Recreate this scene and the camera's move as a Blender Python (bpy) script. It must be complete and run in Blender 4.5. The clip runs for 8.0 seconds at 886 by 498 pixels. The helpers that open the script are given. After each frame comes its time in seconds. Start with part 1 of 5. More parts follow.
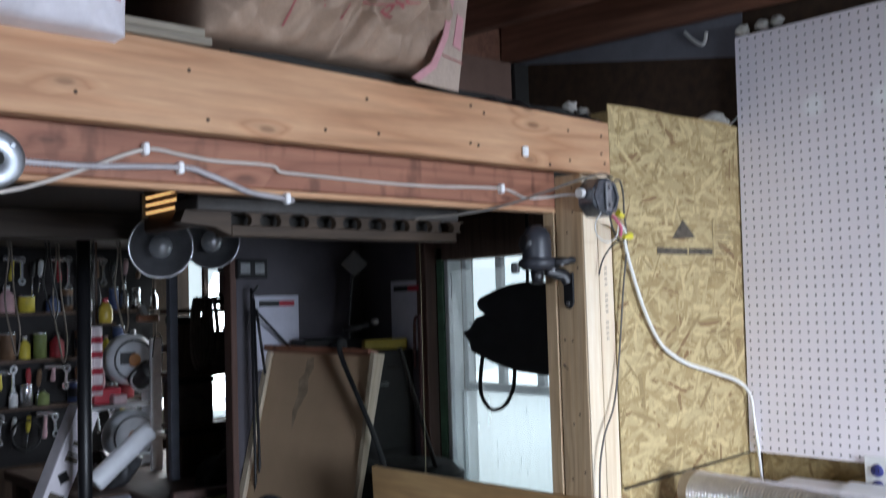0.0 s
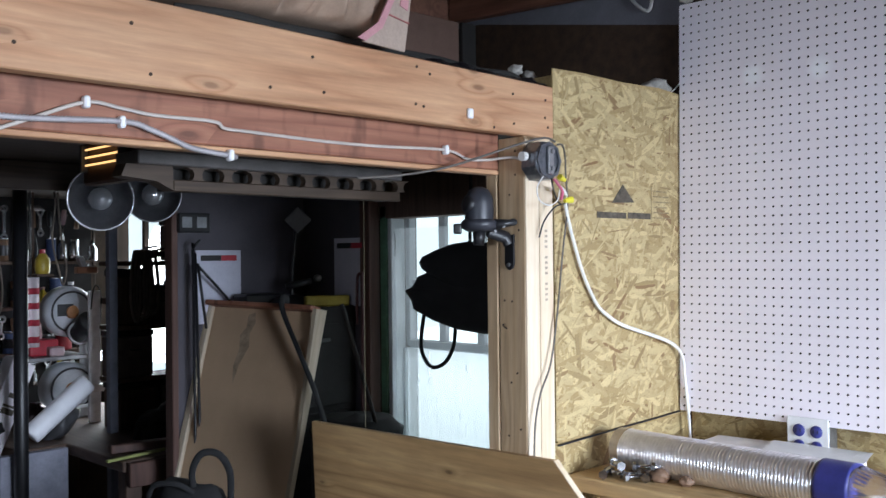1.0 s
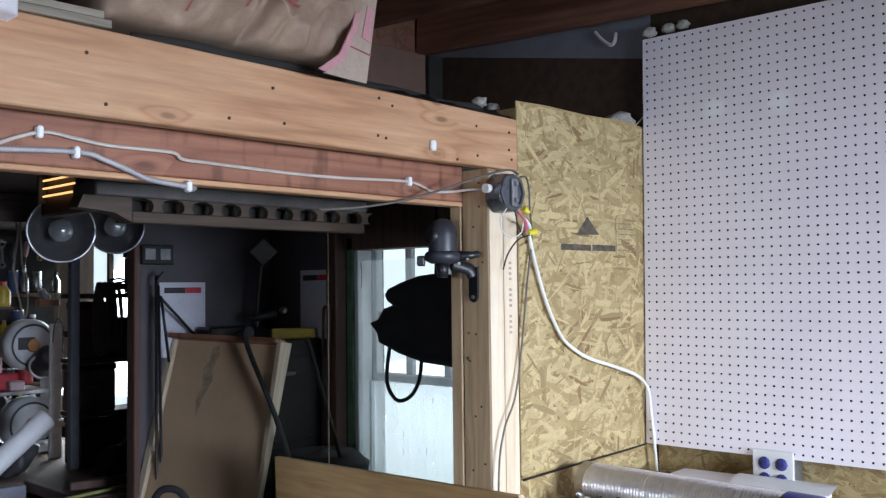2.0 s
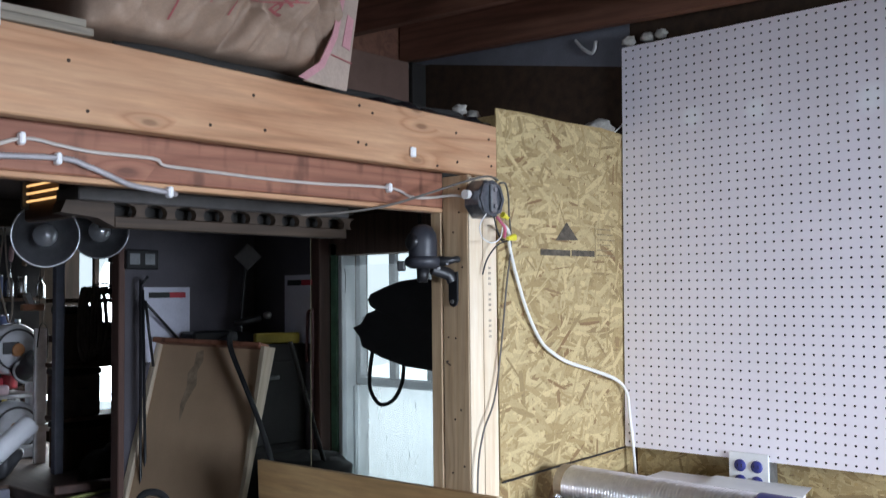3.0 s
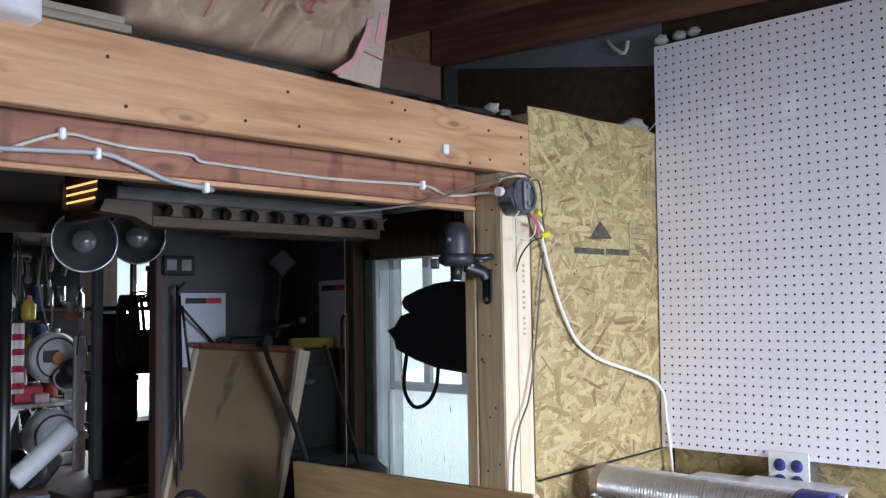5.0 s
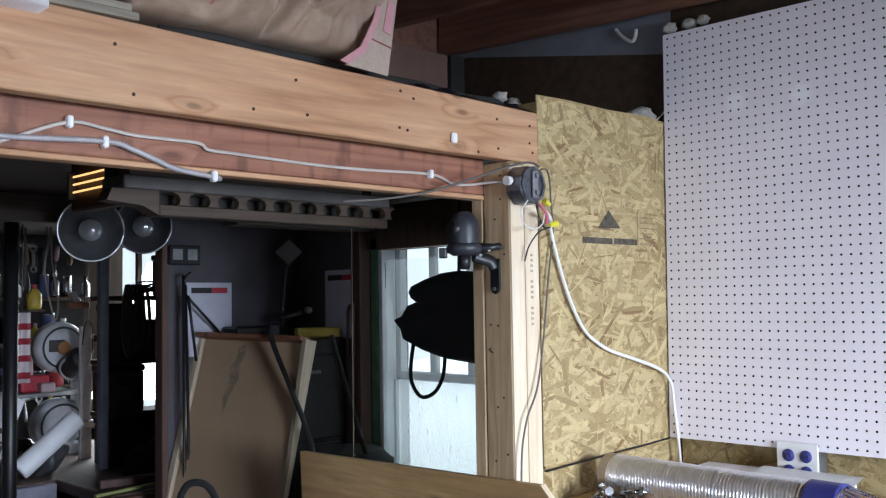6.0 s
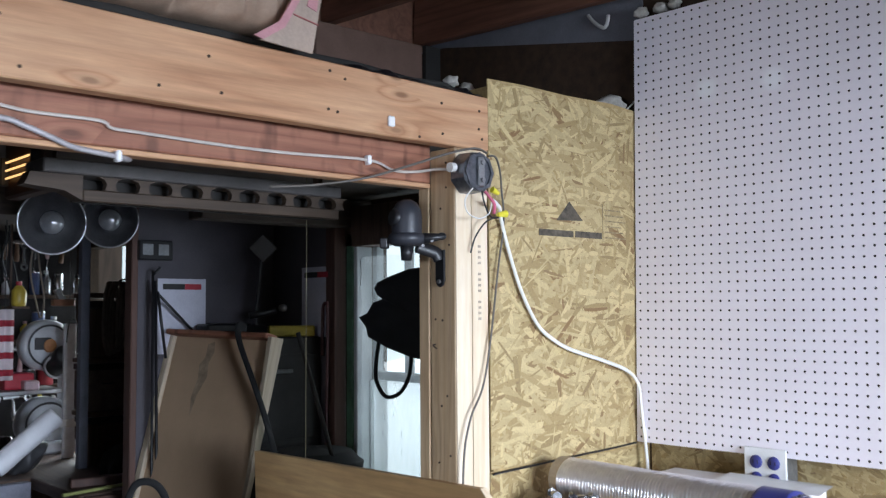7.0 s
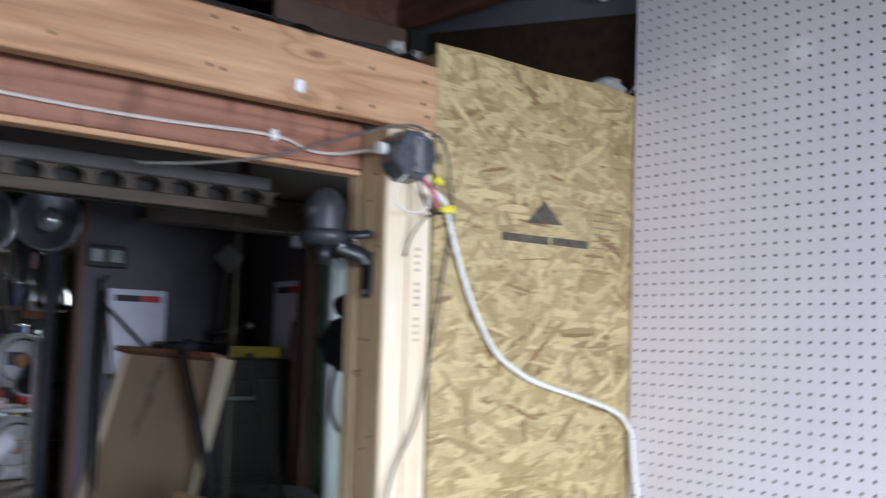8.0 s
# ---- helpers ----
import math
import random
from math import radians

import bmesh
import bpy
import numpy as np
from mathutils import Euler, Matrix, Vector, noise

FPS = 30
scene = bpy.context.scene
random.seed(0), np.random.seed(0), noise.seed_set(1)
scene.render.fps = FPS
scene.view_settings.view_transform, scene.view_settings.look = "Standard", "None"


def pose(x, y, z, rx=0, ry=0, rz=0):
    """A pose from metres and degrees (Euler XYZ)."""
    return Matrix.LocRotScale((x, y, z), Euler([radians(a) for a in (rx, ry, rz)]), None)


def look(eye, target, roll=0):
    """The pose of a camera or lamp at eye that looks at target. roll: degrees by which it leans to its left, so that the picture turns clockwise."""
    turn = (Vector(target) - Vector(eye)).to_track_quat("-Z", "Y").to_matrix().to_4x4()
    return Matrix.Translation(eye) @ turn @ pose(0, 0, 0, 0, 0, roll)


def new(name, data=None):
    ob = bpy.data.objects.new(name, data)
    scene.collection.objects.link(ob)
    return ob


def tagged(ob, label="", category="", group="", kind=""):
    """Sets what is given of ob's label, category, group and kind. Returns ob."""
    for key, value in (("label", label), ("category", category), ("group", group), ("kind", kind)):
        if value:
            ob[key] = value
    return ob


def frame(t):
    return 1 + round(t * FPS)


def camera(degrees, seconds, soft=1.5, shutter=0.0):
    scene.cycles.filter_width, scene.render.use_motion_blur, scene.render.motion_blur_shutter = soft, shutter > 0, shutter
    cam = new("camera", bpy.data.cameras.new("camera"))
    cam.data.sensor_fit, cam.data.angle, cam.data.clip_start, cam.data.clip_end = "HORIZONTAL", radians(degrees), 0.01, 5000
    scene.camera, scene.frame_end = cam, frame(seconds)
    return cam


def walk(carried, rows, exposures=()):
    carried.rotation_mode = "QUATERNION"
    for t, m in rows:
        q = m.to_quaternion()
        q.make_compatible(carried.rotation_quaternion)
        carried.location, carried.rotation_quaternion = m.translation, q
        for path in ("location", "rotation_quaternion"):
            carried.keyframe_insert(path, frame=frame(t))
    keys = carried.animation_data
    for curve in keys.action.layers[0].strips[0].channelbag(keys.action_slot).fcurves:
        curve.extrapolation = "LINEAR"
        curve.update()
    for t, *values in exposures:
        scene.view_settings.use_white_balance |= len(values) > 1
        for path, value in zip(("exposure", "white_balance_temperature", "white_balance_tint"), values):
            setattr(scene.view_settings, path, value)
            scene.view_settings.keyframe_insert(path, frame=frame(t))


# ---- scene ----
cam = camera(50.4, 8.0, soft=1.25, shutter=0.6)
PATH = [
    (0, (0.001, -0.003, 1.704), (1.319, 1.497, 1.818), -1.7),
    (0.1, (0.001, -0.003, 1.704), (1.318, 1.497, 1.782), -1.7),
    (0.2, (0.001, -0.003, 1.705), (1.327, 1.494, 1.759), -1.5),
    (0.3, (0.001, -0.003, 1.705), (1.335, 1.488, 1.743), -1.4),
    (0.5, (0.002, -0.004, 1.706), (1.351, 1.472, 1.729), -1.0),
    (1, (-0.011, -0.023, 1.712), (1.394, 1.401, 1.731), -0.6),
    (1.5, (0.018, -0.025, 1.716), (1.44, 1.379, 1.795), -0.8),
    (2.8, (0.011, -0.054, 1.707), (1.48, 1.299, 1.788), -0.5),
    (3, (0.009, -0.066, 1.711), (1.469, 1.297, 1.808), -0.6),
    (3.5, (0.006, -0.087, 1.664), (1.483, 1.249, 1.853), -1.0),
    (4, (0.005, -0.07, 1.672), (1.466, 1.28, 1.874), -1.0),
    (4.5, (0.007, -0.071, 1.667), (1.433, 1.322, 1.832), -0.9),
    (6, (0.007, -0.05, 1.665), (1.413, 1.369, 1.775), -0.9),
    (6.5, (0.03, -0.055, 1.654), (1.432, 1.368, 1.762), -0.8),
    (7, (0.25, -0.124, 1.626), (1.6, 1.346, 1.754), -0.4),
    (7.5, (0.464, -0.133, 1.618), (1.672, 1.451, 1.796), -0.5),
    (7.7, (0.586, -0.074, 1.604), (1.756, 1.536, 1.793), -0.6),
    (7.9, (0.705, -0.002, 1.597), (1.908, 1.583, 1.793), 0.7),
    (8, (0.765, 0.047, 1.603), (2.007, 1.604, 1.797), 1.5),
]
walk(cam, [(t, look(eye, target, roll)) for t, eye, target, roll in PATH], [(0.0, -0.28), (0.5, -0.06), (1.0, -0.06), (1.5, -0.13), (3.0, -0.24), (4.0, -0.26), (4.5, -0.18), (6.5, -0.18), (7.0, -0.14), (7.5, -0.26), (8.0, -0.16)])

# ---- world and light ----
world = bpy.data.worlds.new("sky")
scene.world = world
world.use_nodes = True
wn = world.node_tree.nodes
sky = wn.new("ShaderNodeTexSky")
sky.sky_type, sky.sun_disc, sky.sun_elevation, sky.sun_rotation = "NISHITA", False, radians(38), radians(200)
world.node_tree.links.new(sky.outputs[0], wn["Background"].inputs[0])
wn["Background"].inputs[1].default_value = 0.1


def area(name, at, target, w, h, watts, colour):
    lamp = bpy.data.lights.new(name, "AREA")
    lamp.shape, lamp.size, lamp.size_y, lamp.energy, lamp.color = "RECTANGLE", w, h, watts, colour
    ob = new(name, lamp)
    ob.matrix_world = look(at, target)
    return ob


# key and side fill added out of view; daylight at the far room's windows
area("doorway_daylight", (1.2, -3.2, 1.95), (1.6, 1.0, 1.5), 2.2, 1.4, 625, (0.71, 0.82, 1.0))
area("side_window_daylight", (-3.6, -0.75, 1.9), (1.6, 1.0, 1.3), 1.6, 1.0, 140, (0.73, 0.83, 1.0))
area("window_daylight", (2.58, 2.45, 1.45), (1.5, 2.4, 1.2), 0.6, 0.9, 1.5, (0.85, 0.93, 1.0))
area("shelf_window_daylight", (2.62, 5.25, 1.5), (1.5, 4.6, 0.9), 0.9, 0.9, 16.0, (0.85, 0.93, 1.0)).data.spread = radians(115)


# ---- materials ----
def material(name, rough=0.7, metal=0.0):
    m = bpy.data.materials.new(name)
    m.use_nodes = True
    b = m.node_tree.nodes["Principled BSDF"]
    b.inputs["Roughness"].default_value, b.inputs["Metallic"].default_value = rough, metal
    return m, m.node_tree.nodes, m.node_tree.links, b


def ramp(nodes, stops):
    r = nodes.new("ShaderNodeValToRGB")
    e = r.color_ramp.elements
    while len(e) < len(stops):
        e.new(0.5)
    for k, (p, c) in zip(e, stops):
        k.position, k.color = p, (*c, 1)
    return r


def coords(nodes, links, scale=(1, 1, 1), turn=(0, 0, 0), kind="Object"):
    tc, mp = nodes.new("ShaderNodeTexCoord"), nodes.new("ShaderNodeMapping")
    links.new(tc.outputs[kind], mp.inputs[0])
    mp.inputs["Scale"].default_value = scale
    mp.inputs["Rotation"].default_value = [radians(a) for a in turn]
    return mp.outputs[0]


def noise_tex(nodes, links, vec, scale, detail=4, rough=0.6, twist=0.0):
    n = nodes.new("ShaderNodeTexNoise")
    n.inputs["Scale"].default_value, n.inputs["Detail"].default_value = scale, detail
    n.inputs["Roughness"].default_value, n.inputs["Distortion"].default_value = rough, twist
    links.new(vec, n.inputs["Vector"])
    return n.outputs["Fac"]


def mix(nodes, links, fac, a, b, blend="MIX"):
    x = nodes.new("ShaderNodeMix")
    x.data_type, x.blend_type = "RGBA", blend
    for sock, v in ((x.inputs[0], fac), (x.inputs[6], a), (x.inputs[7], b)):
        if isinstance(v, (int, float)):
            sock.default_value = v
        elif isinstance(v, tuple):
            sock.default_value = (*v, 1)
        else:
            links.new(v, sock)
    return x.outputs[2]


def bump(nodes, links, b, height, strength=0.3, dist=0.002):
    n = nodes.new("ShaderNodeBump")
    n.inputs["Strength"].default_value, n.inputs["Distance"].default_value = strength, dist
    links.new(height, n.inputs["Height"])
    links.new(n.outputs[0], b.inputs["Normal"])


def painted(name, colour, rough=0.6, metal=0.0, vary=0.25, scale=14, fine=160, relief=0.15):
    """A plain coat with blotches, fine grain and a little relief."""
    m, n, l, b = material(name, rough, metal)
    v = coords(n, l)
    big, small = noise_tex(n, l, v, scale), noise_tex(n, l, v, fine, 3)
    lo = tuple(c * (1 - vary) for c in colour)
    hi = tuple(min(1, c * (1 + vary * 0.6)) for c in colour)
    r = ramp(n, [(0.3, lo), (0.7, hi)])
    l.new(big, r.inputs[0])
    out = mix(n, l, 0.12, r.outputs[0], ramp_of(n, l, small, (0.2, 0.2, 0.2), (0.8, 0.8, 0.8)), "OVERLAY")
    l.new(out, b.inputs["Base Color"])
    bump(n, l, b, small, relief, 0.001)
    return m


def ramp_of(n, l, fac, lo, hi, a=0.3, z=0.7):
    r = ramp(n, [(a, lo), (z, hi)])
    l.new(fac, r.inputs[0])
    return r.outputs[0]


def timber(name, dark, mid, light, along="x", rough=0.65, rings=9.0, stain=None, shade_blotch=0.0):
    """Sawn softwood with long grain along one axis, growth bands and knots."""
    m, n, l, b = material(name, rough)
    k = {"x": (0.35, 5, 5), "y": (5, 0.35, 5), "z": (5, 5, 0.35)}[along]
    v = coords(n, l, k)
    info = n.new("ShaderNodeObjectInfo")
    add = n.new("ShaderNodeVectorMath")
    add.operation = "ADD"
    shift = n.new("ShaderNodeVectorMath")
    shift.operation = "SCALE"
    shift.inputs[0].default_value = (3.1, 7.7, 5.3)
    l.new(info.outputs["Random"], shift.inputs["Scale"])
    l.new(v, add.inputs[0])
    l.new(shift.outputs[0], add.inputs[1])
    v = add.outputs[0]
    bands = noise_tex(n, l, v, 1.3, 2, 0.5, 0.6)
    kn = n.new("ShaderNodeTexVoronoi")
    kn.inputs["Scale"].default_value = 1.0
    if along == "x":
        kn.voronoi_dimensions = "2D"
    l.new(coords(n, l, {"x": (5.5, 15, 15), "y": (9, 3.2, 9), "z": (9, 9, 3.2)}[along], (90, 0, 0) if along == "x" else (0, 0, 0)), kn.inputs["Vector"])
    pick = n.new("ShaderNodeSeparateColor")
    l.new(kn.outputs["Color"], pick.inputs[0])
    few = n.new("ShaderNodeMath")
    few.operation = "LESS_THAN"
    few.inputs[1].default_value = 0.82
    l.new(pick.outputs[0], few.inputs[0])
    uneven = n.new("ShaderNodeMath")
    uneven.operation = "MULTIPLY_ADD"
    uneven.inputs[1].default_value = 0.28
    l.new(noise_tex(n, l, v, 3.0, 4), uneven.inputs[0])
    l.new(kn.outputs["Distance"], uneven.inputs[2])
    far = n.new("ShaderNodeMath")
    l.new(uneven.outputs[0], far.inputs[0])
    l.new(few.outputs[0], far.inputs[1])
    spot = ramp(n, [(0.18, (0.9, 0.9, 0.9)), (0.23, (0.3, 0.3, 0.3)), (0.33, (0, 0, 0))])
    l.new(far.outputs[0], spot.inputs[0])
    near = ramp(n, [(0.1, (0.16, 0.16, 0.16)), (0.3, (0.08, 0.08, 0.08)), (0.55, (0, 0, 0))])
    l.new(far.outputs[0], near.inputs[0])
    bent = n.new("ShaderNodeMath")
    bent.operation = "ADD"
    l.new(bands, bent.inputs[0])
    l.new(near.outputs[0], bent.inputs[1])
    wave = n.new("ShaderNodeMath")
    wave.operation = "MULTIPLY"
    wave.inputs[1].default_value = rings
    l.new(bent.outputs[0], wave.inputs[0])
    frac = n.new("ShaderNodeMath")
    frac.operation = "PINGPONG"
    frac.inputs[1].default_value = 0.5
    l.new(wave.outputs[0], frac.inputs[0])
    r = ramp(n, [(0.0, dark), (0.35, mid), (1.0, light)])
    dbl = n.new("ShaderNodeMath")
    dbl.operation = "MULTIPLY"
    dbl.inputs[1].default_value = 2.0
    l.new(frac.outputs[0], dbl.inputs[0])
    l.new(dbl.outputs[0], r.inputs[0])
    fibre = noise_tex(n, l, v, 14, 5, 0.7)
    col = mix(n, l, 0.55, mid, r.outputs[0])
    col = mix(n, l, 0.4, col, ramp_of(n, l, fibre, (0.25, 0.25, 0.25), (0.75, 0.75, 0.75)), "OVERLAY")
    dim = n.new("ShaderNodeMath")
    dim.operation = "MULTIPLY"
    dim.inputs[1].default_value = 0.75
    l.new(spot.outputs[0], dim.inputs[0])
    col = mix(n, l, dim.outputs[0], col, tuple(c * 0.45 for c in dark))
    blot = noise_tex(n, l, coords(n, l), 3.5, 3)
    col = mix(n, l, ramp_of(n, l, blot, (0, 0, 0), (0.45, 0.45, 0.45), 0.45, 0.8), col, stain or tuple(c * 0.7 for c in mid))
    if shade_blotch:      # dark runs across the grain, painted like small cast shadows
        run = noise_tex(n, l, coords(n, l, (24, 3, 8)), 1.0, 2, 0.5)
        col = mix(n, l, ramp_of(n, l, run, (0, 0, 0), (shade_blotch,) * 3, 0.56, 0.72), col, tuple(c * 0.4 for c in dark))
    l.new(col, b.inputs["Base Color"])
    bump(n, l, b, fibre, 0.25, 0.0012)
    return m


def strands(name, lo, mid, hi):
    """Wood strands, each island of its own tone, with a fibre grain."""
    m, n, l, b = material(name, 0.6)
    g = n.new("ShaderNodeNewGeometry")
    r = ramp(n, [(0.0, lo), (0.05, tuple(c * 0.8 for c in mid)), (0.2, mid), (0.65, hi), (1.0, tuple(min(1, c * 1.22) for c in hi))])
    l.new(g.outputs["Random Per Island"], r.inputs[0])
    f = noise_tex(n, l, coords(n, l, (60, 60, 60)), 4, 4, 0.7)
    col = mix(n, l, 0.3, r.outputs[0], ramp_of(n, l, f, (0.3, 0.3, 0.3), (0.7, 0.7, 0.7)), "OVERLAY")
    speck = noise_tex(n, l, coords(n, l, (22, 22, 60)), 2.2, 4, 0.7)
    col = mix(n, l, ramp_of(n, l, speck, (0.75, 0.75, 0.75), (0, 0, 0), 0.30, 0.42), col, tuple(c * 0.75 for c in lo))
    l.new(col, b.inputs["Base Color"])
    bump(n, l, b, f, 0.3, 0.001)
    return m


def glow(name, colour, power):
    m, n, l, b = material(name, 0.6)
    b.inputs["Base Color"].default_value = (*colour, 1)
    b.inputs["Emission Color"].default_value = (*colour, 1)
    b.inputs["Emission Strength"].default_value = power
    return m


def clear_glass(name, rough=0.0, tint=(1, 1, 1)):
    m, n, l, b = material(name, rough)
    b.inputs["Base Color"].default_value = (*tint, 1)
    b.inputs["Transmission Weight"].default_value = 1.0
    b.inputs["IOR"].default_value = 1.45
    return m


FIR = timber("fir_beam", (0.335, 0.15, 0.070), (0.505, 0.272, 0.145), (0.60, 0.36, 0.205), "x", stain=(0.41, 0.20, 0.097))
REDFIR = timber("reddish_fir", (0.165, 0.06, 0.034), (0.30, 0.122, 0.073), (0.38, 0.17, 0.10), "x", shade_blotch=0.6)
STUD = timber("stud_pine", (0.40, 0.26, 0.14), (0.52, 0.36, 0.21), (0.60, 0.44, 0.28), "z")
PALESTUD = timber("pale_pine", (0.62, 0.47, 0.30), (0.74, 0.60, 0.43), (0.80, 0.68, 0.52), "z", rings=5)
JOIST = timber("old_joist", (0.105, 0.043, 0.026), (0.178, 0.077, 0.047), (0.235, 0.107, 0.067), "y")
DARKWOOD = timber("dark_old_wood", (0.05, 0.03, 0.02), (0.09, 0.055, 0.04), (0.13, 0.08, 0.055), "z")
REDPOST = timber("red_brown_post", (0.055, 0.028, 0.022), (0.09, 0.045, 0.034), (0.12, 0.062, 0.046), "z")
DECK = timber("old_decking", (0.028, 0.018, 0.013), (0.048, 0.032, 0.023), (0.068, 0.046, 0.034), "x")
PLYX = timber("plywood_sheet_face", (0.22, 0.115, 0.042), (0.47, 0.285, 0.125), (0.60, 0.395, 0.19), "x", rings=5, stain=(0.24, 0.135, 0.06))
PLY = timber("plywood_face", (0.34, 0.20, 0.08), (0.50, 0.33, 0.15), (0.58, 0.41, 0.21), "y", rings=14)
OSB_BASE = painted("osb_base", (0.40, 0.285, 0.125), 0.7, vary=0.3, scale=40)
OSB = strands("osb_strands", (0.21, 0.115, 0.045), (0.345, 0.245, 0.108), (0.465, 0.36, 0.182))
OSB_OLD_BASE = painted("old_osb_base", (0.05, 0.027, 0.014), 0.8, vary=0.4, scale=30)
WHITEBOARD = painted("white_hardboard", (0.87, 0.82, 0.87), 0.42, vary=0.05, scale=3, relief=0.05)
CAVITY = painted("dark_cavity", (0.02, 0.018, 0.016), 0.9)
BLACK = painted("black_plastic", (0.012, 0.012, 0.014), 0.42, vary=0.3)
CLOTH = painted("black_cloth", (0.008, 0.008, 0.009), 0.95, vary=0.4, fine=500, relief=0.4)
GREYWALL = painted("grey_lavender_paint", (0.078, 0.071, 0.084), 0.7, vary=0.2, scale=5)
DARKGREY = painted("dark_grey_metal", (0.07, 0.07, 0.075), 0.5, 0.4)
CONCRETE = painted("concrete_floor", (0.13, 0.125, 0.12), 0.85, vary=0.3, scale=4)
ROUGHWALL = painted("unpainted_wall_board", (0.30, 0.26, 0.22), 0.8, vary=0.2, scale=4)
WHITE = painted("white_paint", (0.78, 0.78, 0.78), 0.5, vary=0.08)
GREEN = painted("green_paint", (0.10, 0.22, 0.14), 0.6, vary=0.35, scale=20)
STEEL = painted("worn_steel", (0.42, 0.42, 0.43), 0.38, 0.9, vary=0.3)


# ---- building helpers ----
def mesh_object(name, bm, mat, smooth=False):
    me = bpy.data.meshes.new(name)
    bm.normal_update()
    bm.to_mesh(me)
    bm.free()
    me.materials.append(mat)
    if smooth:
        for p in me.polygons:
            p.use_smooth = True
    return new(name, me)


def thing(name, at, label, category, group="", turn=(0, 0, 0)):
    """An empty at the thing's base, that carries its parts."""
    e = new(name)
    e.empty_display_size = 0.05
    e.matrix_world = pose(*at, *turn)
    return tagged(e, label, category, group)


def part(name, bm, mat, parent, label="", smooth=False):
    ob = mesh_object(name, bm, mat, smooth)
    ob.parent = parent
    return tagged(ob, label)


def solo(name, bm, mat, label, category, group="", at=(0, 0, 0), turn=(0, 0, 0), smooth=False):
    ob = mesh_object(name, bm, mat, smooth)
    ob.matrix_world = pose(*at, *turn)
    return tagged(ob, label, category, group)


def structure(name, bm, mat, label):
    return tagged(mesh_object(name, bm, mat), label, kind="structure")


def box(x0, x1, y0, y1, z0, z1, bevel=0.0, bm=None, segs=1):
    b = bmesh.new()
    bmesh.ops.create_cube(b, size=1)
    bmesh.ops.scale(b, vec=(x1 - x0, y1 - y0, z1 - z0), verts=b.verts)
    bmesh.ops.translate(b, vec=((x0 + x1) / 2, (y0 + y1) / 2, (z0 + z1) / 2), verts=b.verts)
    if bevel:
        bmesh.ops.bevel(b, geom=b.edges[:], offset=bevel, segments=segs, affect="EDGES", profile=0.5)
    return join(bm, b)


def join(bm, other):
    if bm is None:
        return other
    me = bpy.data.meshes.new("tmp")
    other.to_mesh(me)
    other.free()
    bm.from_mesh(me)
    bpy.data.meshes.remove(me)
    return bm


def moved(bm, m):
    bmesh.ops.transform(bm, matrix=m, verts=bm.verts)
    return bm


def rod(a, b, r0, r1=None, segs=12, bm=None, caps=True):
    """A round bar from a to b."""
    a, b = Vector(a), Vector(b)
    o = bmesh.new()
    bmesh.ops.create_cone(o, cap_ends=caps, segments=segs, radius1=r0, radius2=r0 if r1 is None else r1, depth=(b - a).length)
    turn = (b - a).to_track_quat("Z", "Y").to_matrix().to_4x4()
    moved(o, Matrix.Translation((a + b) / 2) @ turn)
    return join(bm, o)


def lathe(profile, segs=32, bm=None):
    """Turn a profile of (radius, height) round z."""
    o = bmesh.new()
    rings = []
    for r, z in profile:
        rings.append([o.verts.new((max(r, 1e-4) * math.cos(2 * math.pi * k / segs), max(r, 1e-4) * math.sin(2 * math.pi * k / segs), z)) for k in range(segs)])
    for p, q in zip(rings, rings[1:]):
        for k in range(segs):
            o.faces.new((p[k], p[(k + 1) % segs], q[(k + 1) % segs], q[k]))
    return join(bm, o)


def smooth_path(points, steps=8):
    """A smooth line through the points."""
    p = [Vector(points[0])] + [Vector(q) for q in points] + [Vector(points[-1])]
    out = []
    for i in range(1, len(p) - 2):
        a, b, c, d = p[i - 1], p[i], p[i + 1], p[i + 2]
        for s in range(steps):
            t = s / steps
            out.append(0.5 * (2 * b + (c - a) * t + (2 * a - 5 * b + 4 * c - d) * t * t + (3 * b - a - 3 * c + d) * t ** 3))
    return out + [p[-2]]


def tube(points, r, segs=8, steps=8, flat=1.0, bm=None, ribs=0.0):
    """A cable or hose through the points; flat squeezes it, ribs corrugates it."""
    line = smooth_path(points, steps) if steps > 1 else [Vector(q) for q in points]
    o = bmesh.new()
    prev, rings = None, []
    up = Vector((0.13, 0.21, 0.97))
    for i, q in enumerate(line):
        d = (line[min(i + 1, len(line) - 1)] - line[max(i - 1, 0)]).normalized()
        u = (up - d * up.dot(d)).normalized()
        up = u
        w = d.cross(u)
        rr = r * (1 + (ribs if i % 2 else 0))
        rings.append([o.verts.new(q + u * rr * math.cos(2 * math.pi * k / segs) + w * rr * flat * math.sin(2 * math.pi * k / segs)) for k in range(segs)])
    for p, q in zip(rings, rings[1:]):
        for k in range(segs):
            o.faces.new((p[k], p[(k + 1) % segs], q[(k + 1) % segs], q[k]))
    o.faces.new(rings[0][::-1])
    o.faces.new(rings[-1])
    return join(bm, o)


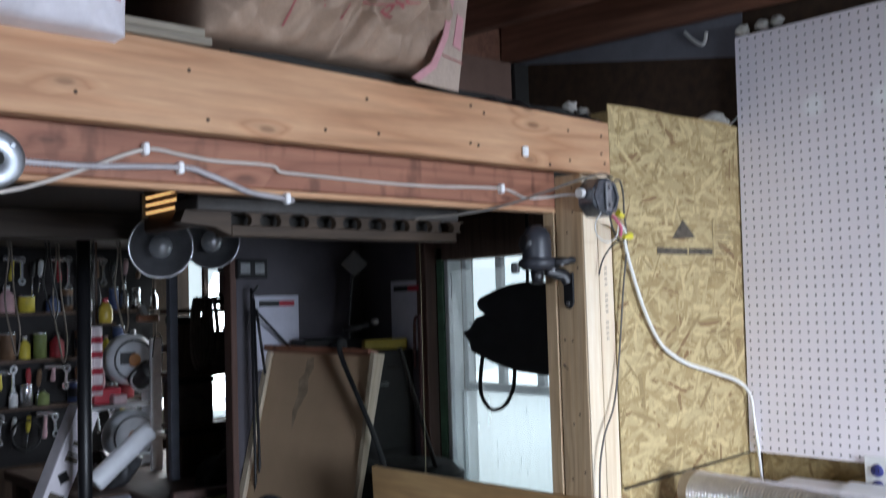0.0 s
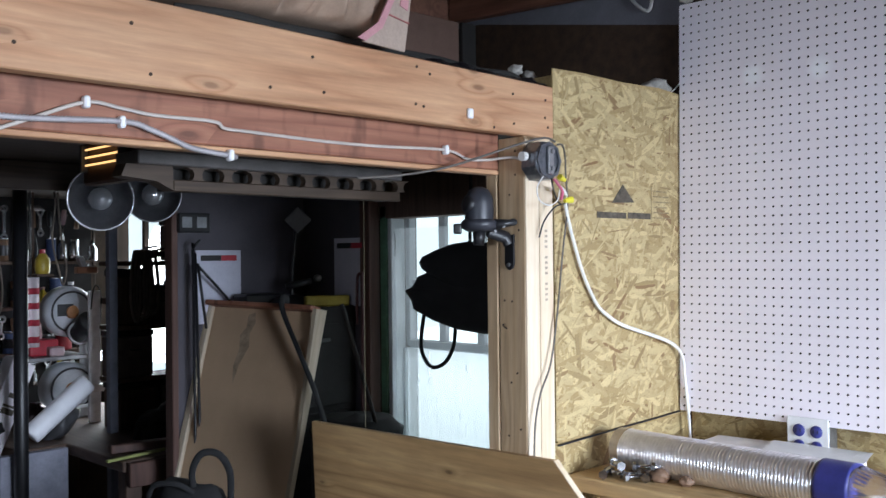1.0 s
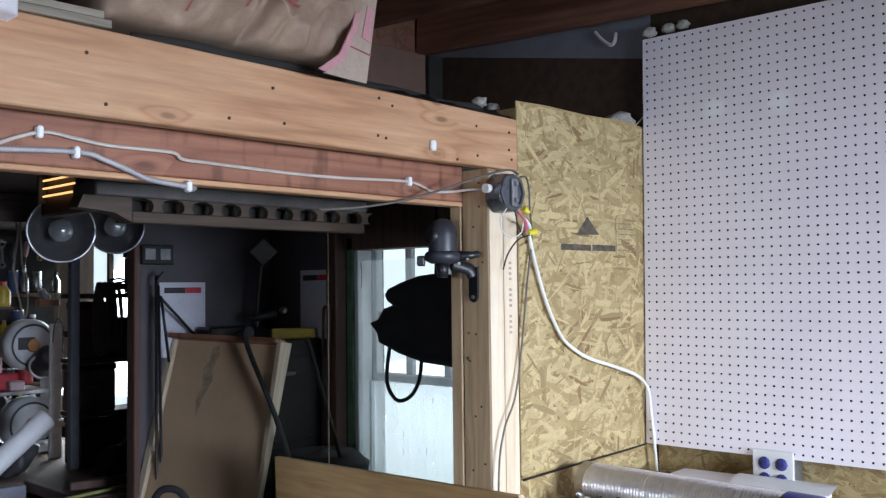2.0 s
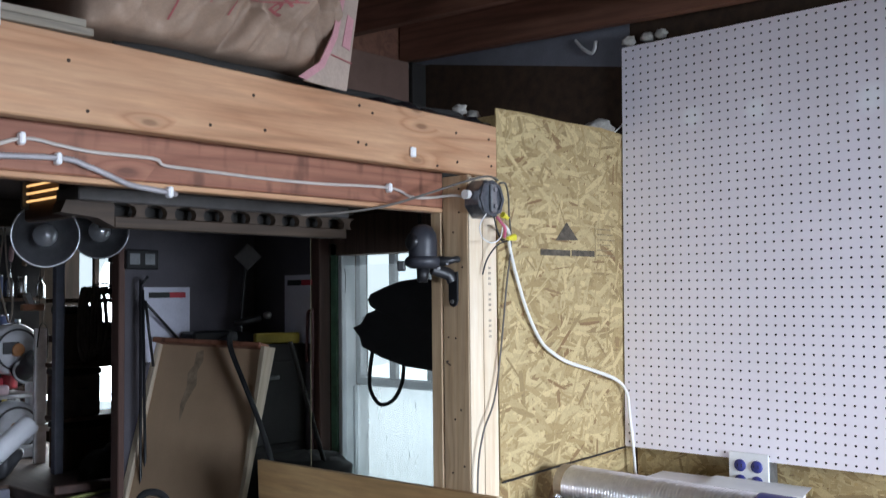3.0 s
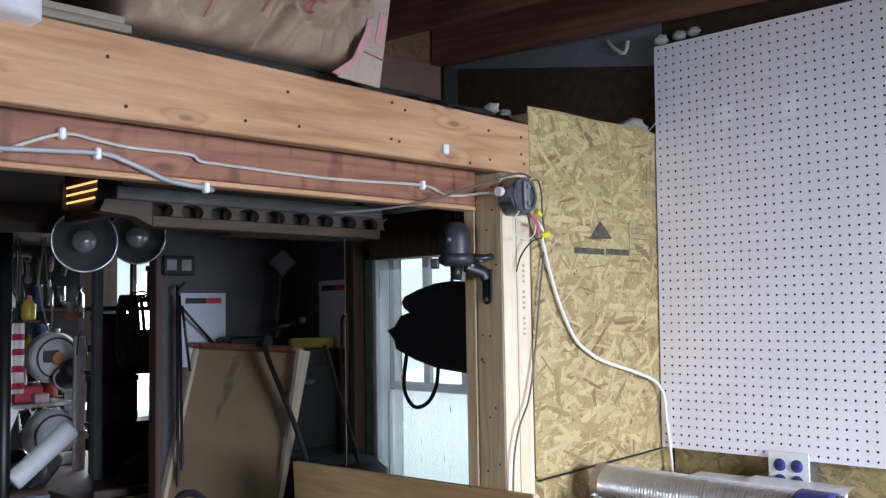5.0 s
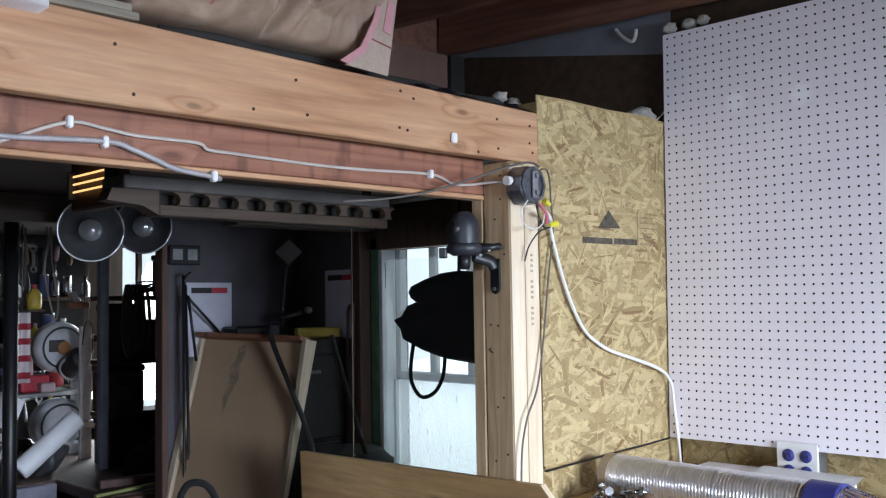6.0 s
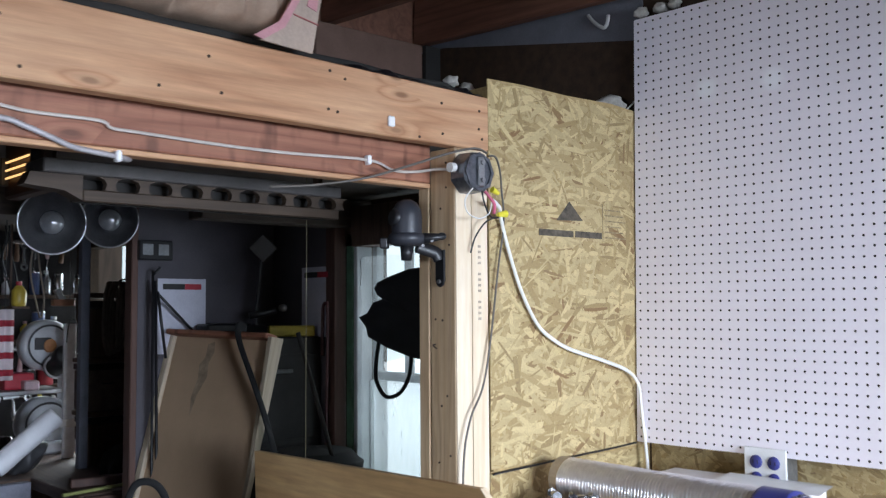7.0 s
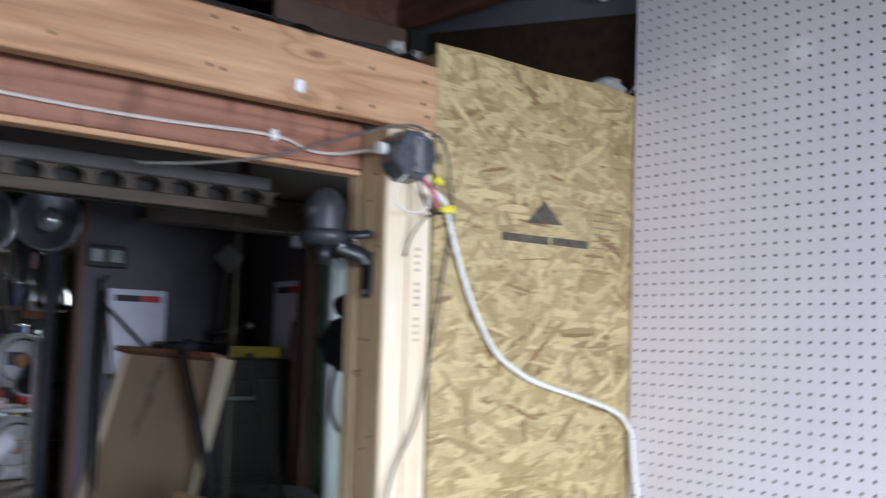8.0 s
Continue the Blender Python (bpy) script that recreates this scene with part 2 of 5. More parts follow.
def sheet_solid(outline, thick, bevel=0.0):
    """A flat plate with that outline in x and z, its face at y = 0 and its back at y = thick."""
    o = bmesh.new()
    f = o.faces.new([o.verts.new((x, 0, z)) for x, z in outline])
    e = bmesh.ops.extrude_face_region(o, geom=[f])
    bmesh.ops.translate(o, vec=(0, thick, 0), verts=[v for v in e["geom"] if isinstance(v, bmesh.types.BMVert)])
    bmesh.ops.recalc_face_normals(o, faces=o.faces[:])
    if bevel:
        bmesh.ops.bevel(o, geom=o.edges[:], offset=bevel, segments=1, affect="EDGES")
    return o


def flakes(rng, count, w, h, thick=0.0012, long=(0.025, 0.085), wide=(0.007, 0.022)):
    """Pressed strands lying on a board: thin slivers with ragged ends, in x and z, proud of y = 0."""
    verts, faces = [], []
    for i in range(count):
        cx, cz = rng.uniform(0, w), rng.uniform(0, h)
        a = rng.gauss(-0.05, 0.38) + rng.choice((0, 0, 0, 0.9, -0.6, 1.5))
        ln, wd = rng.uniform(*long), rng.uniform(*wide)
        d = thick * (0.15 + 0.85 * i / count)
        outline = [(-0.5, -0.28), (-0.1, -0.5), (0.35, -0.42), (0.5, -0.1), (0.42, 0.38), (0.0, 0.5), (-0.44, 0.3)]
        base = len(verts)
        for k, (u, v) in enumerate(outline):
            u, v = u * ln * rng.uniform(0.8, 1.15), v * wd * rng.uniform(0.7, 1.25)
            x = min(max(cx + u * math.cos(a) - v * math.sin(a), 0.001), w - 0.001)
            z = min(max(cz + u * math.sin(a) + v * math.cos(a), 0.001), h - 0.001)
            verts.append((x, -d + rng.uniform(-1, 1) * thick * 0.06, z))
        for k, (u, v) in enumerate(outline):
            x, y, z = verts[base + k]
            verts.append((x + (cx - x) * -0.02, 0.0, z + (cz - z) * -0.02))
        n = len(outline)
        faces.append(tuple(base + k for k in range(n)))
        for k in range(n):
            faces.append((base + k, base + n + k, base + n + (k + 1) % n, base + (k + 1) % n))
    return verts, faces


def flake_sheet(name, verts, faces, mat, parent):
    me = bpy.data.meshes.new(name)
    me.from_pydata(verts, [], faces)
    me.materials.append(mat)
    ob = new(name, me)
    ob.parent = parent
    return tagged(ob, kind="stuff")


rng = random.Random(7)

# ---- the shell of the two rooms ----
Y = 1.505      # face of the framed wall
XW = 2.53      # long outer wall
structure("floor", box(-2.6, 2.9, -3.5, 6.0, -0.1, 0), CONCRETE, "bare grey concrete workshop floor")
# opening added out of view so the side fill can enter
w = box(-2.72, -2.6, -3.5, -1.25, 0, 3.2)
box(-2.72, -2.6, 0.25, 6.0, 0, 3.2, bm=w)
box(-2.72, -2.6, -1.25, 0.25, 1.9, 3.2, bm=w)
box(-2.72, -2.6, -1.25, 0.25, 0, 0.8, bm=w)
structure("wall_west", w, ROUGHWALL, "plain unseen board wall with an opening added for the side fill")
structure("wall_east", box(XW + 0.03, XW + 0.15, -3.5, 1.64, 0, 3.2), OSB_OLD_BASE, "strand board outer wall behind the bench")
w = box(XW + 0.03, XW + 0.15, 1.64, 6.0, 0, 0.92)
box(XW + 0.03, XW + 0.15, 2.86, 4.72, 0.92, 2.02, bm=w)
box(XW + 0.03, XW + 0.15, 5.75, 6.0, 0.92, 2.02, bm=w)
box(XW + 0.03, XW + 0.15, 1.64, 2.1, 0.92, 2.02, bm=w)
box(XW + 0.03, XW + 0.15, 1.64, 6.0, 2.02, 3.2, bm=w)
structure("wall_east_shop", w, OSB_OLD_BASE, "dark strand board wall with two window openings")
structure("wall_north", box(-2.72, 2.9, 5.9, 6.0, 0, 3.2), DARKWOOD, "dark board far wall behind the hanging tools")
# unseen wall; its door header cuts the key lamp off higher up
w = box(-2.72, 0.2, -1.5, -1.38, 0, 3.2)
box(2.15, 2.9, -1.5, -1.38, 0, 3.2, bm=w)
box(0.2, 2.15, -1.5, -1.38, 1.95, 3.2, bm=w)
structure("wall_south", w, ROUGHWALL, "unseen board wall added round an assumed doorway to shape the light")
# added out of view, blocks the side lamp from the far room
structure("wall_divider_left", box(-2.6, 0.36, 1.55, 1.69, 0, 2.06), ROUGHWALL, "unseen board wall added to keep side light out of the far room")
structure("ceiling", box(-2.72, 2.9, -3.62, 6.0, 2.86, 2.95), JOIST, "dark brown board ceiling above the joists")
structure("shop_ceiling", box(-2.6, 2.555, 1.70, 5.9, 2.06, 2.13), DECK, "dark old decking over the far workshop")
structure("ground", box(-60, 60, -60, 60, -0.3, -0.11), CONCRETE, "pale yard outside")

# ---- framed opening between the rooms ----
header = thing("header_beam", (0, 0, 2.017), "orange-tan fir header beam with nail holes", "beam")
part("beam", sheet_solid([(-2.55, 0.0), (1.908, 0.0), (1.908, 0.1335), (-2.55, 0.2065)], 0.038, 0.003), FIR, header).location = (0, Y, 0)
hole = painted("nail_hole", (0.05, 0.03, 0.02), 0.9)
for hx, hz in [(0.747, 2.123), (0.782, 2.039), (1.133, 2.119), (1.031, 2.046), (1.161, 2.051), (1.42, 2.139), (1.46, 2.127), (1.44, 2.052),
               (1.416, 2.055), (1.87, 2.113), (1.868, 2.068), (1.879, 2.044), (1.747, 2.042), (1.674, 2.026), (1.744, 2.115), (0.42, 2.115), (0.36, 2.04), (0.55, 2.06)]:
    part("nail", rod((hx, Y - 0.0015, hz - 2.017), (hx, Y + 0.004, hz - 2.017), 0.0035, segs=8), hole, header)
inner = thing("inner_header", (0, 0, 1.935), "reddish fir board set back under the header", "beam")
part("beam", box(-2.55, 1.783, 1.588, 1.626, 0, 0.14, 0.003), REDFIR, inner)
part("edge_strip", box(-2.55, 1.783, 1.588, 1.626, -0.012, -0.001, 0.002), FIR, inner, "paler bottom strip of fir")
part("beam", box(-2.55, 1.783, 1.630, 1.668, 0.004, 0.2, 0.003), DECK, inner, "dark rear board")

post = thing("door_post", (1.785, Y, 0), "pale pine studs nailed together as a post", "post")
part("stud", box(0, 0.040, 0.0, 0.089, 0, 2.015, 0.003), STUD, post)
part("stud", box(0.042, 0.108, 0.001, 0.089, 0, 2.015, 0.003), PALESTUD, post)
part("stud", box(-0.001, 0.1, 0.092, 0.131, 0, 1.93, 0.003), STUD, post)
part("face_strip", box(0.0015, 0.051, -0.0025, -0.0005, 0, 2.008, 0.0), PALESTUD, post, "thin paler strip over the stud's front")
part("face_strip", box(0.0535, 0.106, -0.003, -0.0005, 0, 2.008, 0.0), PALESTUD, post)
for nz, ny in [(1.92, 0.03), (1.87, 0.05), (1.60, 0.045), (1.602, 0.07), (1.42, 0.03), (1.395, 0.05), (1.28, 0.02), (1.26, 0.06), (1.78, 0.02), (1.98, 0.03)]:
    part("nail", rod((-0.0015, ny, nz), (0.004, ny, nz), 0.0028, segs=8), hole, post)
part("bent_nail", tube([(0.002, 0.072, 1.541), (-0.008, 0.070, 1.541), (-0.013, 0.064, 1.538), (-0.014, 0.052, 1.532)], 0.0018, 6, 4), hole, post, "bent rusty nail")
ink = painted("black_ink", (0.10, 0.082, 0.06), 0.8, vary=0.6, scale=60)
faint = painted("faint_ink", (0.42, 0.34, 0.26), 0.8)
for k in range(14):
    if k not in (4, 9):
        part("print_mark", box(0.073, 0.082, -0.0042, -0.0032, 1.60 + k * 0.0135, 1.606 + k * 0.0135), faint, post)

wall = structure("wall_divider", box(1.912, XW + 0.03, Y + 0.004, Y + 0.128, 0, 2.185), OSB_BASE, "short framed wall beside the opening, clad in strand board")
osb = thing("strand_board", (1.9, Y, 1.236), "yellow oriented strand board panel with black print", "board")
part("panel", sheet_solid([(0, 0), (0.625, 0.004), (0.622, 0.965), (0.5, 0.972), (0.31, 0.966), (0.13, 0.968), (0.0, 0.964)], 0.0035), OSB_BASE, osb)
flake_sheet("strand", *flakes(rng, 3600, 0.622, 0.962, 0.0013, (0.04, 0.13), (0.004, 0.021)), OSB, osb)
osb2 = thing("strand_board", (1.9, Y + 0.003, 0.2), "lower strand board panel under a dark joint", "board")
part("panel", box(0, 0.625, 0, 0.004, 0, 1.03), OSB_BASE, osb2)
v, f = flakes(rng, 950, 0.622, 0.30, 0.0013, (0.04, 0.13), (0.004, 0.021))
flake_sheet("strand", [(x, y, z + 0.73) for x, y, z in v], f, OSB, osb2)
faint_print = painted("faded_print", (0.30, 0.23, 0.13), 0.8, vary=0.5, scale=70)
part("printed_triangle", sheet_solid([(0.253, 0.624), (0.363, 0.628), (0.307, 0.677)], 0.001), ink, osb, "black printed triangle").location = (0, -0.0026, 0)
part("printed_bar", box(0.183, 0.322, -0.0026, -0.0016, 0.581, 0.598), ink, osb)
part("printed_bar", box(0.330, 0.445, -0.0026, -0.0016, 0.582, 0.599), ink, osb)
for k in range(6):
    part("printed_bar", box(0.46, 0.555 - 0.012 * (k % 3), -0.0026, -0.0016, 0.585 + k * 0.0155, 0.5885 + k * 0.0155), faint_print, osb)
part("printed_bar", box(0.449, 0.451, -0.0026, -0.0016, 0.575, 0.68), faint_print, osb)


# ---- pegboard ----
def pegboard_mesh(cols, rows, pitch, margin, r, thick):
    """A board in x and z with round holes through it, face at y = 0."""
    verts, faces = [], []
    n = 8

    def ring(cx, cz, rad, y, square):
        out = []
        for k in range(n):
            a = 2 * math.pi * k / n
            c, s = math.cos(a), math.sin(a)
            if square:
                q = max(abs(c), abs(s))
                c, s = c / q, s / q
            verts.append((cx + c * rad, y, cz + s * rad))
            out.append(len(verts) - 1)
        return out
    for i in range(cols):
        for j in range(rows):
            cx, cz = margin + i * pitch, margin + j * pitch
            a, b, c = ring(cx, cz, pitch / 2, 0, True), ring(cx, cz, r, 0, False), ring(cx, cz, r, thick, False)
            for k in range(n):
                m = (k + 1) % n
                faces.append((a[k], b[k], b[m], a[m])[::-1])
                faces.append((b[k], c[k], c[m], b[m])[::-1])
    return verts, faces


PEG = pose(2.484, 1.496, 1.25, -1.17, 0, -88.85)
peg = new("pegboard")
peg.matrix_world = PEG
tagged(peg, "white perforated hardboard panel with rows of holes", "pegboard")
me = bpy.data.meshes.new("perforated_panel")
v, f = pegboard_mesh(48, 48, 0.0254, 0.0127, 0.0033, 0.006)
me.from_pydata(v, [], f)
PEGFACE = painted("filled_white_hardboard", (0.87, 0.82, 0.87), 0.42, vary=0.05, scale=3, relief=0.05)
n, l = PEGFACE.node_tree.nodes, PEGFACE.node_tree.links
b = n["Principled BSDF"]
coat = b.inputs["Base Color"].links[0].from_socket
for u, w, size in ((0.232, 0.975, 0.046), (0.425, 0.968, 0.046), (0.735, 0.956, 0.055)):   # three soft-edged paler spots
    gap = n.new("ShaderNodeVectorMath")
    gap.operation = "DISTANCE"
    l.new(coords(n, l), gap.inputs[0])
    gap.inputs[1].default_value = (u, 0, w)
    spread = n.new("ShaderNodeMapRange")
    spread.interpolation_type = "SMOOTHSTEP"
    spread.inputs["From Min"].default_value, spread.inputs["From Max"].default_value = size, size * 0.15
    l.new(gap.outputs["Value"], spread.inputs["Value"])
    coat = mix(n, l, spread.outputs[0], coat, (0.97, 0.97, 1.0))
l.new(coat, b.inputs["Base Color"])
me.materials.append(PEGFACE)
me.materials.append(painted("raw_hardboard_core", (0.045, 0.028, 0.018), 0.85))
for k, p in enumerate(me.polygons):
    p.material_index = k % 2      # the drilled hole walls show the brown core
ob = tagged(new("perforated_panel", me), kind="stuff")
ob.parent = peg
part("edge_band", box(-0.002, 0, 0, 0.006, 0, 1.219), WHITEBOARD, peg)
part("edge_band", box(0, 1.219, 0, 0.006, -0.002, 0), WHITEBOARD, peg)
part("edge_band", box(0, 1.219, 0, 0.006, 1.2193, 1.221), WHITEBOARD, peg)
# near-black sheet puts the gap's shade behind the holes
part("backing", box(0.0, 1.219, 0.0075, 0.012, 0.0, 1.219), CAVITY, peg, "near-black sheet painted as the shade behind the holes")
structure("trim", box(XW + 0.006, XW + 0.029, 0.25, 1.46, 1.42, 2.44), DARKWOOD, "batten behind the pegboard")

strip = thing("strand_board", (XW + 0.026, 1.5, 0.9), "strand board strip along the wall over the bench", "board", turn=(0, 0, -90))
part("panel", box(0, 2.4, 0, 0.004, 0, 0.5), OSB_BASE, strip)
v, f = flakes(rng, 2600, 2.0, 0.36, 0.0013, (0.04, 0.13), (0.004, 0.021))
flake_sheet("strand", v, f, OSB, strip)

# ---- joists overhead ----
for k in range(9):
    x = 2.49 - 0.41 * k
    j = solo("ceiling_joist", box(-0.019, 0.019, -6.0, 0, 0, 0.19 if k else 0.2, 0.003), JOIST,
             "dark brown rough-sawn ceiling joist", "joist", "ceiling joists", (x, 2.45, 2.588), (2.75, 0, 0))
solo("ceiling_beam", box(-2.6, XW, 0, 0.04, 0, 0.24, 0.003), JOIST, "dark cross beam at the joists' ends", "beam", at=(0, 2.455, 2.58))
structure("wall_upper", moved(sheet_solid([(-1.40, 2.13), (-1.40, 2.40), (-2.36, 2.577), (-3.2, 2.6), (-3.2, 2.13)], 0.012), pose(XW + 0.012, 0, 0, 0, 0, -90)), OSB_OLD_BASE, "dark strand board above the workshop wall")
structure("wall_gable", box(XW + 0.0255, XW + 0.0295, 1.5, 3.2, 2.3, 2.86), painted("pale_grey_board", (0.18, 0.18, 0.205), 0.7, vary=0.12), "pale grey board under the roof")

# ---- bench ----
bench = thing("workbench", (2.21, 0.2, 0), "long wooden workbench against the wall", "workbench")
part("worktop", box(-0.29, 0.31, -1.2, 1.29, 1.112, 1.150, 0.004), PLY, bench)
for lx in (-0.26, 0.24):
    for ly in (-1.1, 1.15):
        part("leg", box(lx, lx + 0.06, ly, ly + 0.06, 0, 1.1115, 0.003), STUD, bench)

# ---- plywood sheet standing in the opening ----
o = sheet_solid([(0, 0.0), (0.98, 0.0), (0.98, 1.125), (0.885, 1.222), (-0.075, 1.206)], 0.018)
ply = thing("plywood_sheet", (1.762, 2.29, 0), "knotty plywood sheet with a cut corner standing in the doorway", "plywood", turn=(0, 0, -90))
part("sheet", o, PLYX, ply)
o = sheet_solid([(0.9815, 1.126), (0.8865, 1.2235), (0.885, 1.2222), (0.98, 1.1252)], 0.018)
part("cut_edge", o, PALESTUD, ply, "pale sawn edge")

# ---- cables, boxes and staples on the framing ----
GREYCABLE = painted("grey_cable", (0.52, 0.46, 0.41), 0.5, vary=0.15)
WHITECABLE = painted("white_cable", (0.80, 0.79, 0.76), 0.4, vary=0.06)
FLEX = painted("flexible_conduit", (0.42, 0.39, 0.40), 0.5, 0.1)
GALV = painted("galvanised_steel", (0.40, 0.42, 0.45), 0.42, 0.85, vary=0.25, scale=30)
STAPLE = painted("white_staple", (0.85, 0.85, 0.86), 0.4, vary=0.04)
YELLOW = painted("yellow_plastic", (0.75, 0.66, 0.05), 0.45, vary=0.1)
RED = painted("red_plastic", (0.45, 0.03, 0.05), 0.5, vary=0.2)
BLUE = painted("dark_blue_plastic", (0.035, 0.04, 0.20), 0.4, vary=0.2)

solo("electric_cable", tube([(0.30, 1.576, 1.87), (0.458, 1.578, 1.901), (0.527, 1.578, 1.922), (0.602, 1.578, 1.952), (0.698, 1.578, 1.990), (0.764, 1.578, 1.986), (0.828, 1.578, 1.980),
                             (0.95, 1.578, 1.980), (0.974, 1.578, 1.969), (1.031, 1.578, 1.967), (1.211, 1.578, 1.963), (1.367, 1.578, 1.964), (1.58, 1.578, 1.971),
                             (1.657, 1.577, 1.954), (1.72, 1.57, 1.956), (1.752, 1.52, 1.960), (1.772, 1.478, 1.950)], 0.0037, 8, 6, 0.7), GREYCABLE,
     "off-white sheathed cable stapled along the header", "cable", smooth=True)
def evenly(points, step):
    """Points at even steps along a line."""
    out, left = [points[0]], step
    for a, b_ in zip(points, points[1:]):
        d, at = (b_ - a).length, 0.0
        while d - at >= left:
            at += left
            out.append(a + (b_ - a) * (at / d))
            left = step
        left -= d - at
    return out


solo("flexible_conduit", tube(evenly(smooth_path([(0.46, 1.573, 1.952), (0.591, 1.574, 1.952), (0.763, 1.574, 1.962), (0.817, 1.574, 1.952), (0.861, 1.574, 1.938), (0.907, 1.576, 1.924),
                               (0.986, 1.58, 1.917), (1.01, 1.60, 1.917), (1.03, 1.628, 1.922)], 22), 0.0032), 0.0042, 10, 1, 1.0, ribs=0.5), FLEX,
     "grey ribbed metal conduit running along the header", "conduit", smooth=True)
for sx, sz in [(0.698, 1.990), (0.763, 1.961), (1.58, 1.971), (0.986, 1.917)]:
    o = box(-0.0055, 0.0055, -0.019, -0.001, -0.011, 0.011, 0.003)
    solo("cable_staple", o, STAPLE, "white plastic cable staple", "staple", "cable staples", (sx, 1.587, sz))
solo("cable_staple", box(-0.009, 0.009, -0.010, -0.0005, -0.012, 0.012, 0.003), STAPLE, "loose white plastic staple on the beam", "staple", at=(1.586, Y, 2.05))

disc = thing("junction_box", (0.437, 1.560, 1.948), "round galvanised junction box with a dark centre", "junction box", turn=(90, 0, 0))
part("cover", lathe([(0.0, 0.022), (0.012, 0.022), (0.016, 0.026), (0.040, 0.026), (0.046, 0.022), (0.046, -0.026)], 28), GALV, disc, "", True)
part("knockout", lathe([(0.0, 0.0275), (0.013, 0.0275), (0.013, 0.02)], 16), CAVITY, disc)
for a in (40, 220):
    part("screw", rod((0.033 * math.cos(radians(a)), 0.033 * math.sin(radians(a)), 0.026), (0.033 * math.cos(radians(a)), 0.033 * math.sin(radians(a)), 0.030), 0.004, segs=8), GALV, disc)

DULLZINC = painted("dull_zinc", (0.17, 0.18, 0.20), 0.36, 0.8, vary=0.35, scale=40)
jb = thing("junction_box", (1.815, 1.503, 1.951), "open galvanised octagon box with wires hanging out", "junction box", turn=(90, 0, 0))
o = bmesh.new()
bmesh.ops.create_cone(o, cap_ends=True, segments=8, radius1=0.052, radius2=0.050, depth=0.05)
moved(o, pose(0, 0, 0.026, 0, 0, 22.5))
bmesh.ops.bevel(o, geom=o.edges[:], offset=0.003, segments=1, affect="EDGES")
part("box", o, DULLZINC, jb, "octagonal steel box")
part("rim", lathe([(0.038, 0.0515), (0.047, 0.0515), (0.047, 0.055), (0.038, 0.055), (0.038, 0.0515)], 8), DULLZINC, jb)
part("strap", box(-0.008, 0.012, -0.035, 0.035, 0.052, 0.060, 0.002), STEEL, jb, "bright mounting strap")
part("screw", rod((0.002, 0.022, 0.06), (0.002, 0.022, 0.066), 0.006, segs=10), STEEL, jb)
part("screw", rod((0.002, -0.02, 0.06), (0.002, -0.02, 0.066), 0.006, segs=10), STEEL, jb)
part("connector", rod((-0.052, 0.01, 0.022), (-0.068, 0.008, 0.022), 0.010, 0.012, 10), WHITECABLE, jb)
part("loose_wire", tube([(-0.02, -0.04, 0.05), (-0.05, -0.07, 0.055), (-0.045, -0.10, 0.058), (-0.01, -0.112, 0.06), (0.025, -0.098, 0.058), (0.038, -0.07, 0.055)], 0.0016, 6), WHITECABLE, jb, "thin white wire loop", True)
part("loose_wire", tube([(0.005, -0.045, 0.055), (0.012, -0.078, 0.058), (0.035, -0.105, 0.055), (0.066, -0.104, 0.05)], 0.0022, 6), BLACK, jb, "black wire", True)
part("loose_wire", tube([(0.066, -0.104, 0.05), (0.035, -0.115, 0.04), (0.018, -0.15, 0.02), (0.008, -0.19, 0.012)], 0.0022, 6), BLACK, jb, "black wire", True)
part("loose_wire", tube([(0.015, -0.045, 0.055), (0.025, -0.06, 0.062), (0.042, -0.075, 0.06), (0.05, -0.095, 0.05)], 0.004, 6), painted("pink_wire", (0.55, 0.12, 0.2), 0.5), jb, "bundle of red wires", True)
part("wire_nut", rod((0.045, -0.038, 0.05), (0.066, -0.046, 0.05), 0.008, 0.005, 10), YELLOW, jb, "yellow wire nut")
part("wire_nut", rod((0.064, -0.098, 0.05), (0.092, -0.094, 0.05), 0.005, 0.009, 10), YELLOW, jb, "yellow wire nut")

solo("power_cable", tube([(1.862, 1.452, 1.886), (1.895, 1.462, 1.87), (1.925, 1.487, 1.848), (1.953, 1.49, 1.774), (2.0, 1.49, 1.669), (2.059, 1.49, 1.585), (2.12, 1.49, 1.545), (2.19, 1.49, 1.517), (2.324, 1.489, 1.483),
                          (2.427, 1.484, 1.45), (2.468, 1.478, 1.409), (2.474, 1.474, 1.341), (2.485, 1.47, 1.24), (2.492, 1.468, 1.15)], 0.0060, 8, 8, 0.75), WHITECABLE,
     "white sheathed cable swinging down across the strand board", "cable", smooth=True)
solo("thin_cable", tube([(1.845, 1.448, 1.992), (1.875, 1.455, 1.993), (1.905, 1.47, 1.965), (1.928, 1.487, 1.92), (1.938, 1.49, 1.843), (1.916, 1.49, 1.725), (1.884, 1.487, 1.552), (1.852, 1.483, 1.44),
                         (1.806, 1.482, 1.36), (1.784, 1.482, 1.238), (1.782, 1.482, 0.9)], 0.0027, 6, 8), painted("grey_brown_cord", (0.12, 0.105, 0.09), 0.6),
     "thin grey cord hanging down the post", "cable", smooth=True)
solo("thin_cable", tube([(1.35, 1.63, 1.895), (1.452, 1.60, 1.905), (1.561, 1.56, 1.926), (1.658, 1.51, 1.960), (1.73, 1.468, 1.988), (1.80, 1.452, 2.006), (1.845, 1.455, 2.000)], 0.003, 6, 8), bpy.data.materials["grey_brown_cord"],
     "dull grey cord looping up to the junction box", "cable", smooth=True)


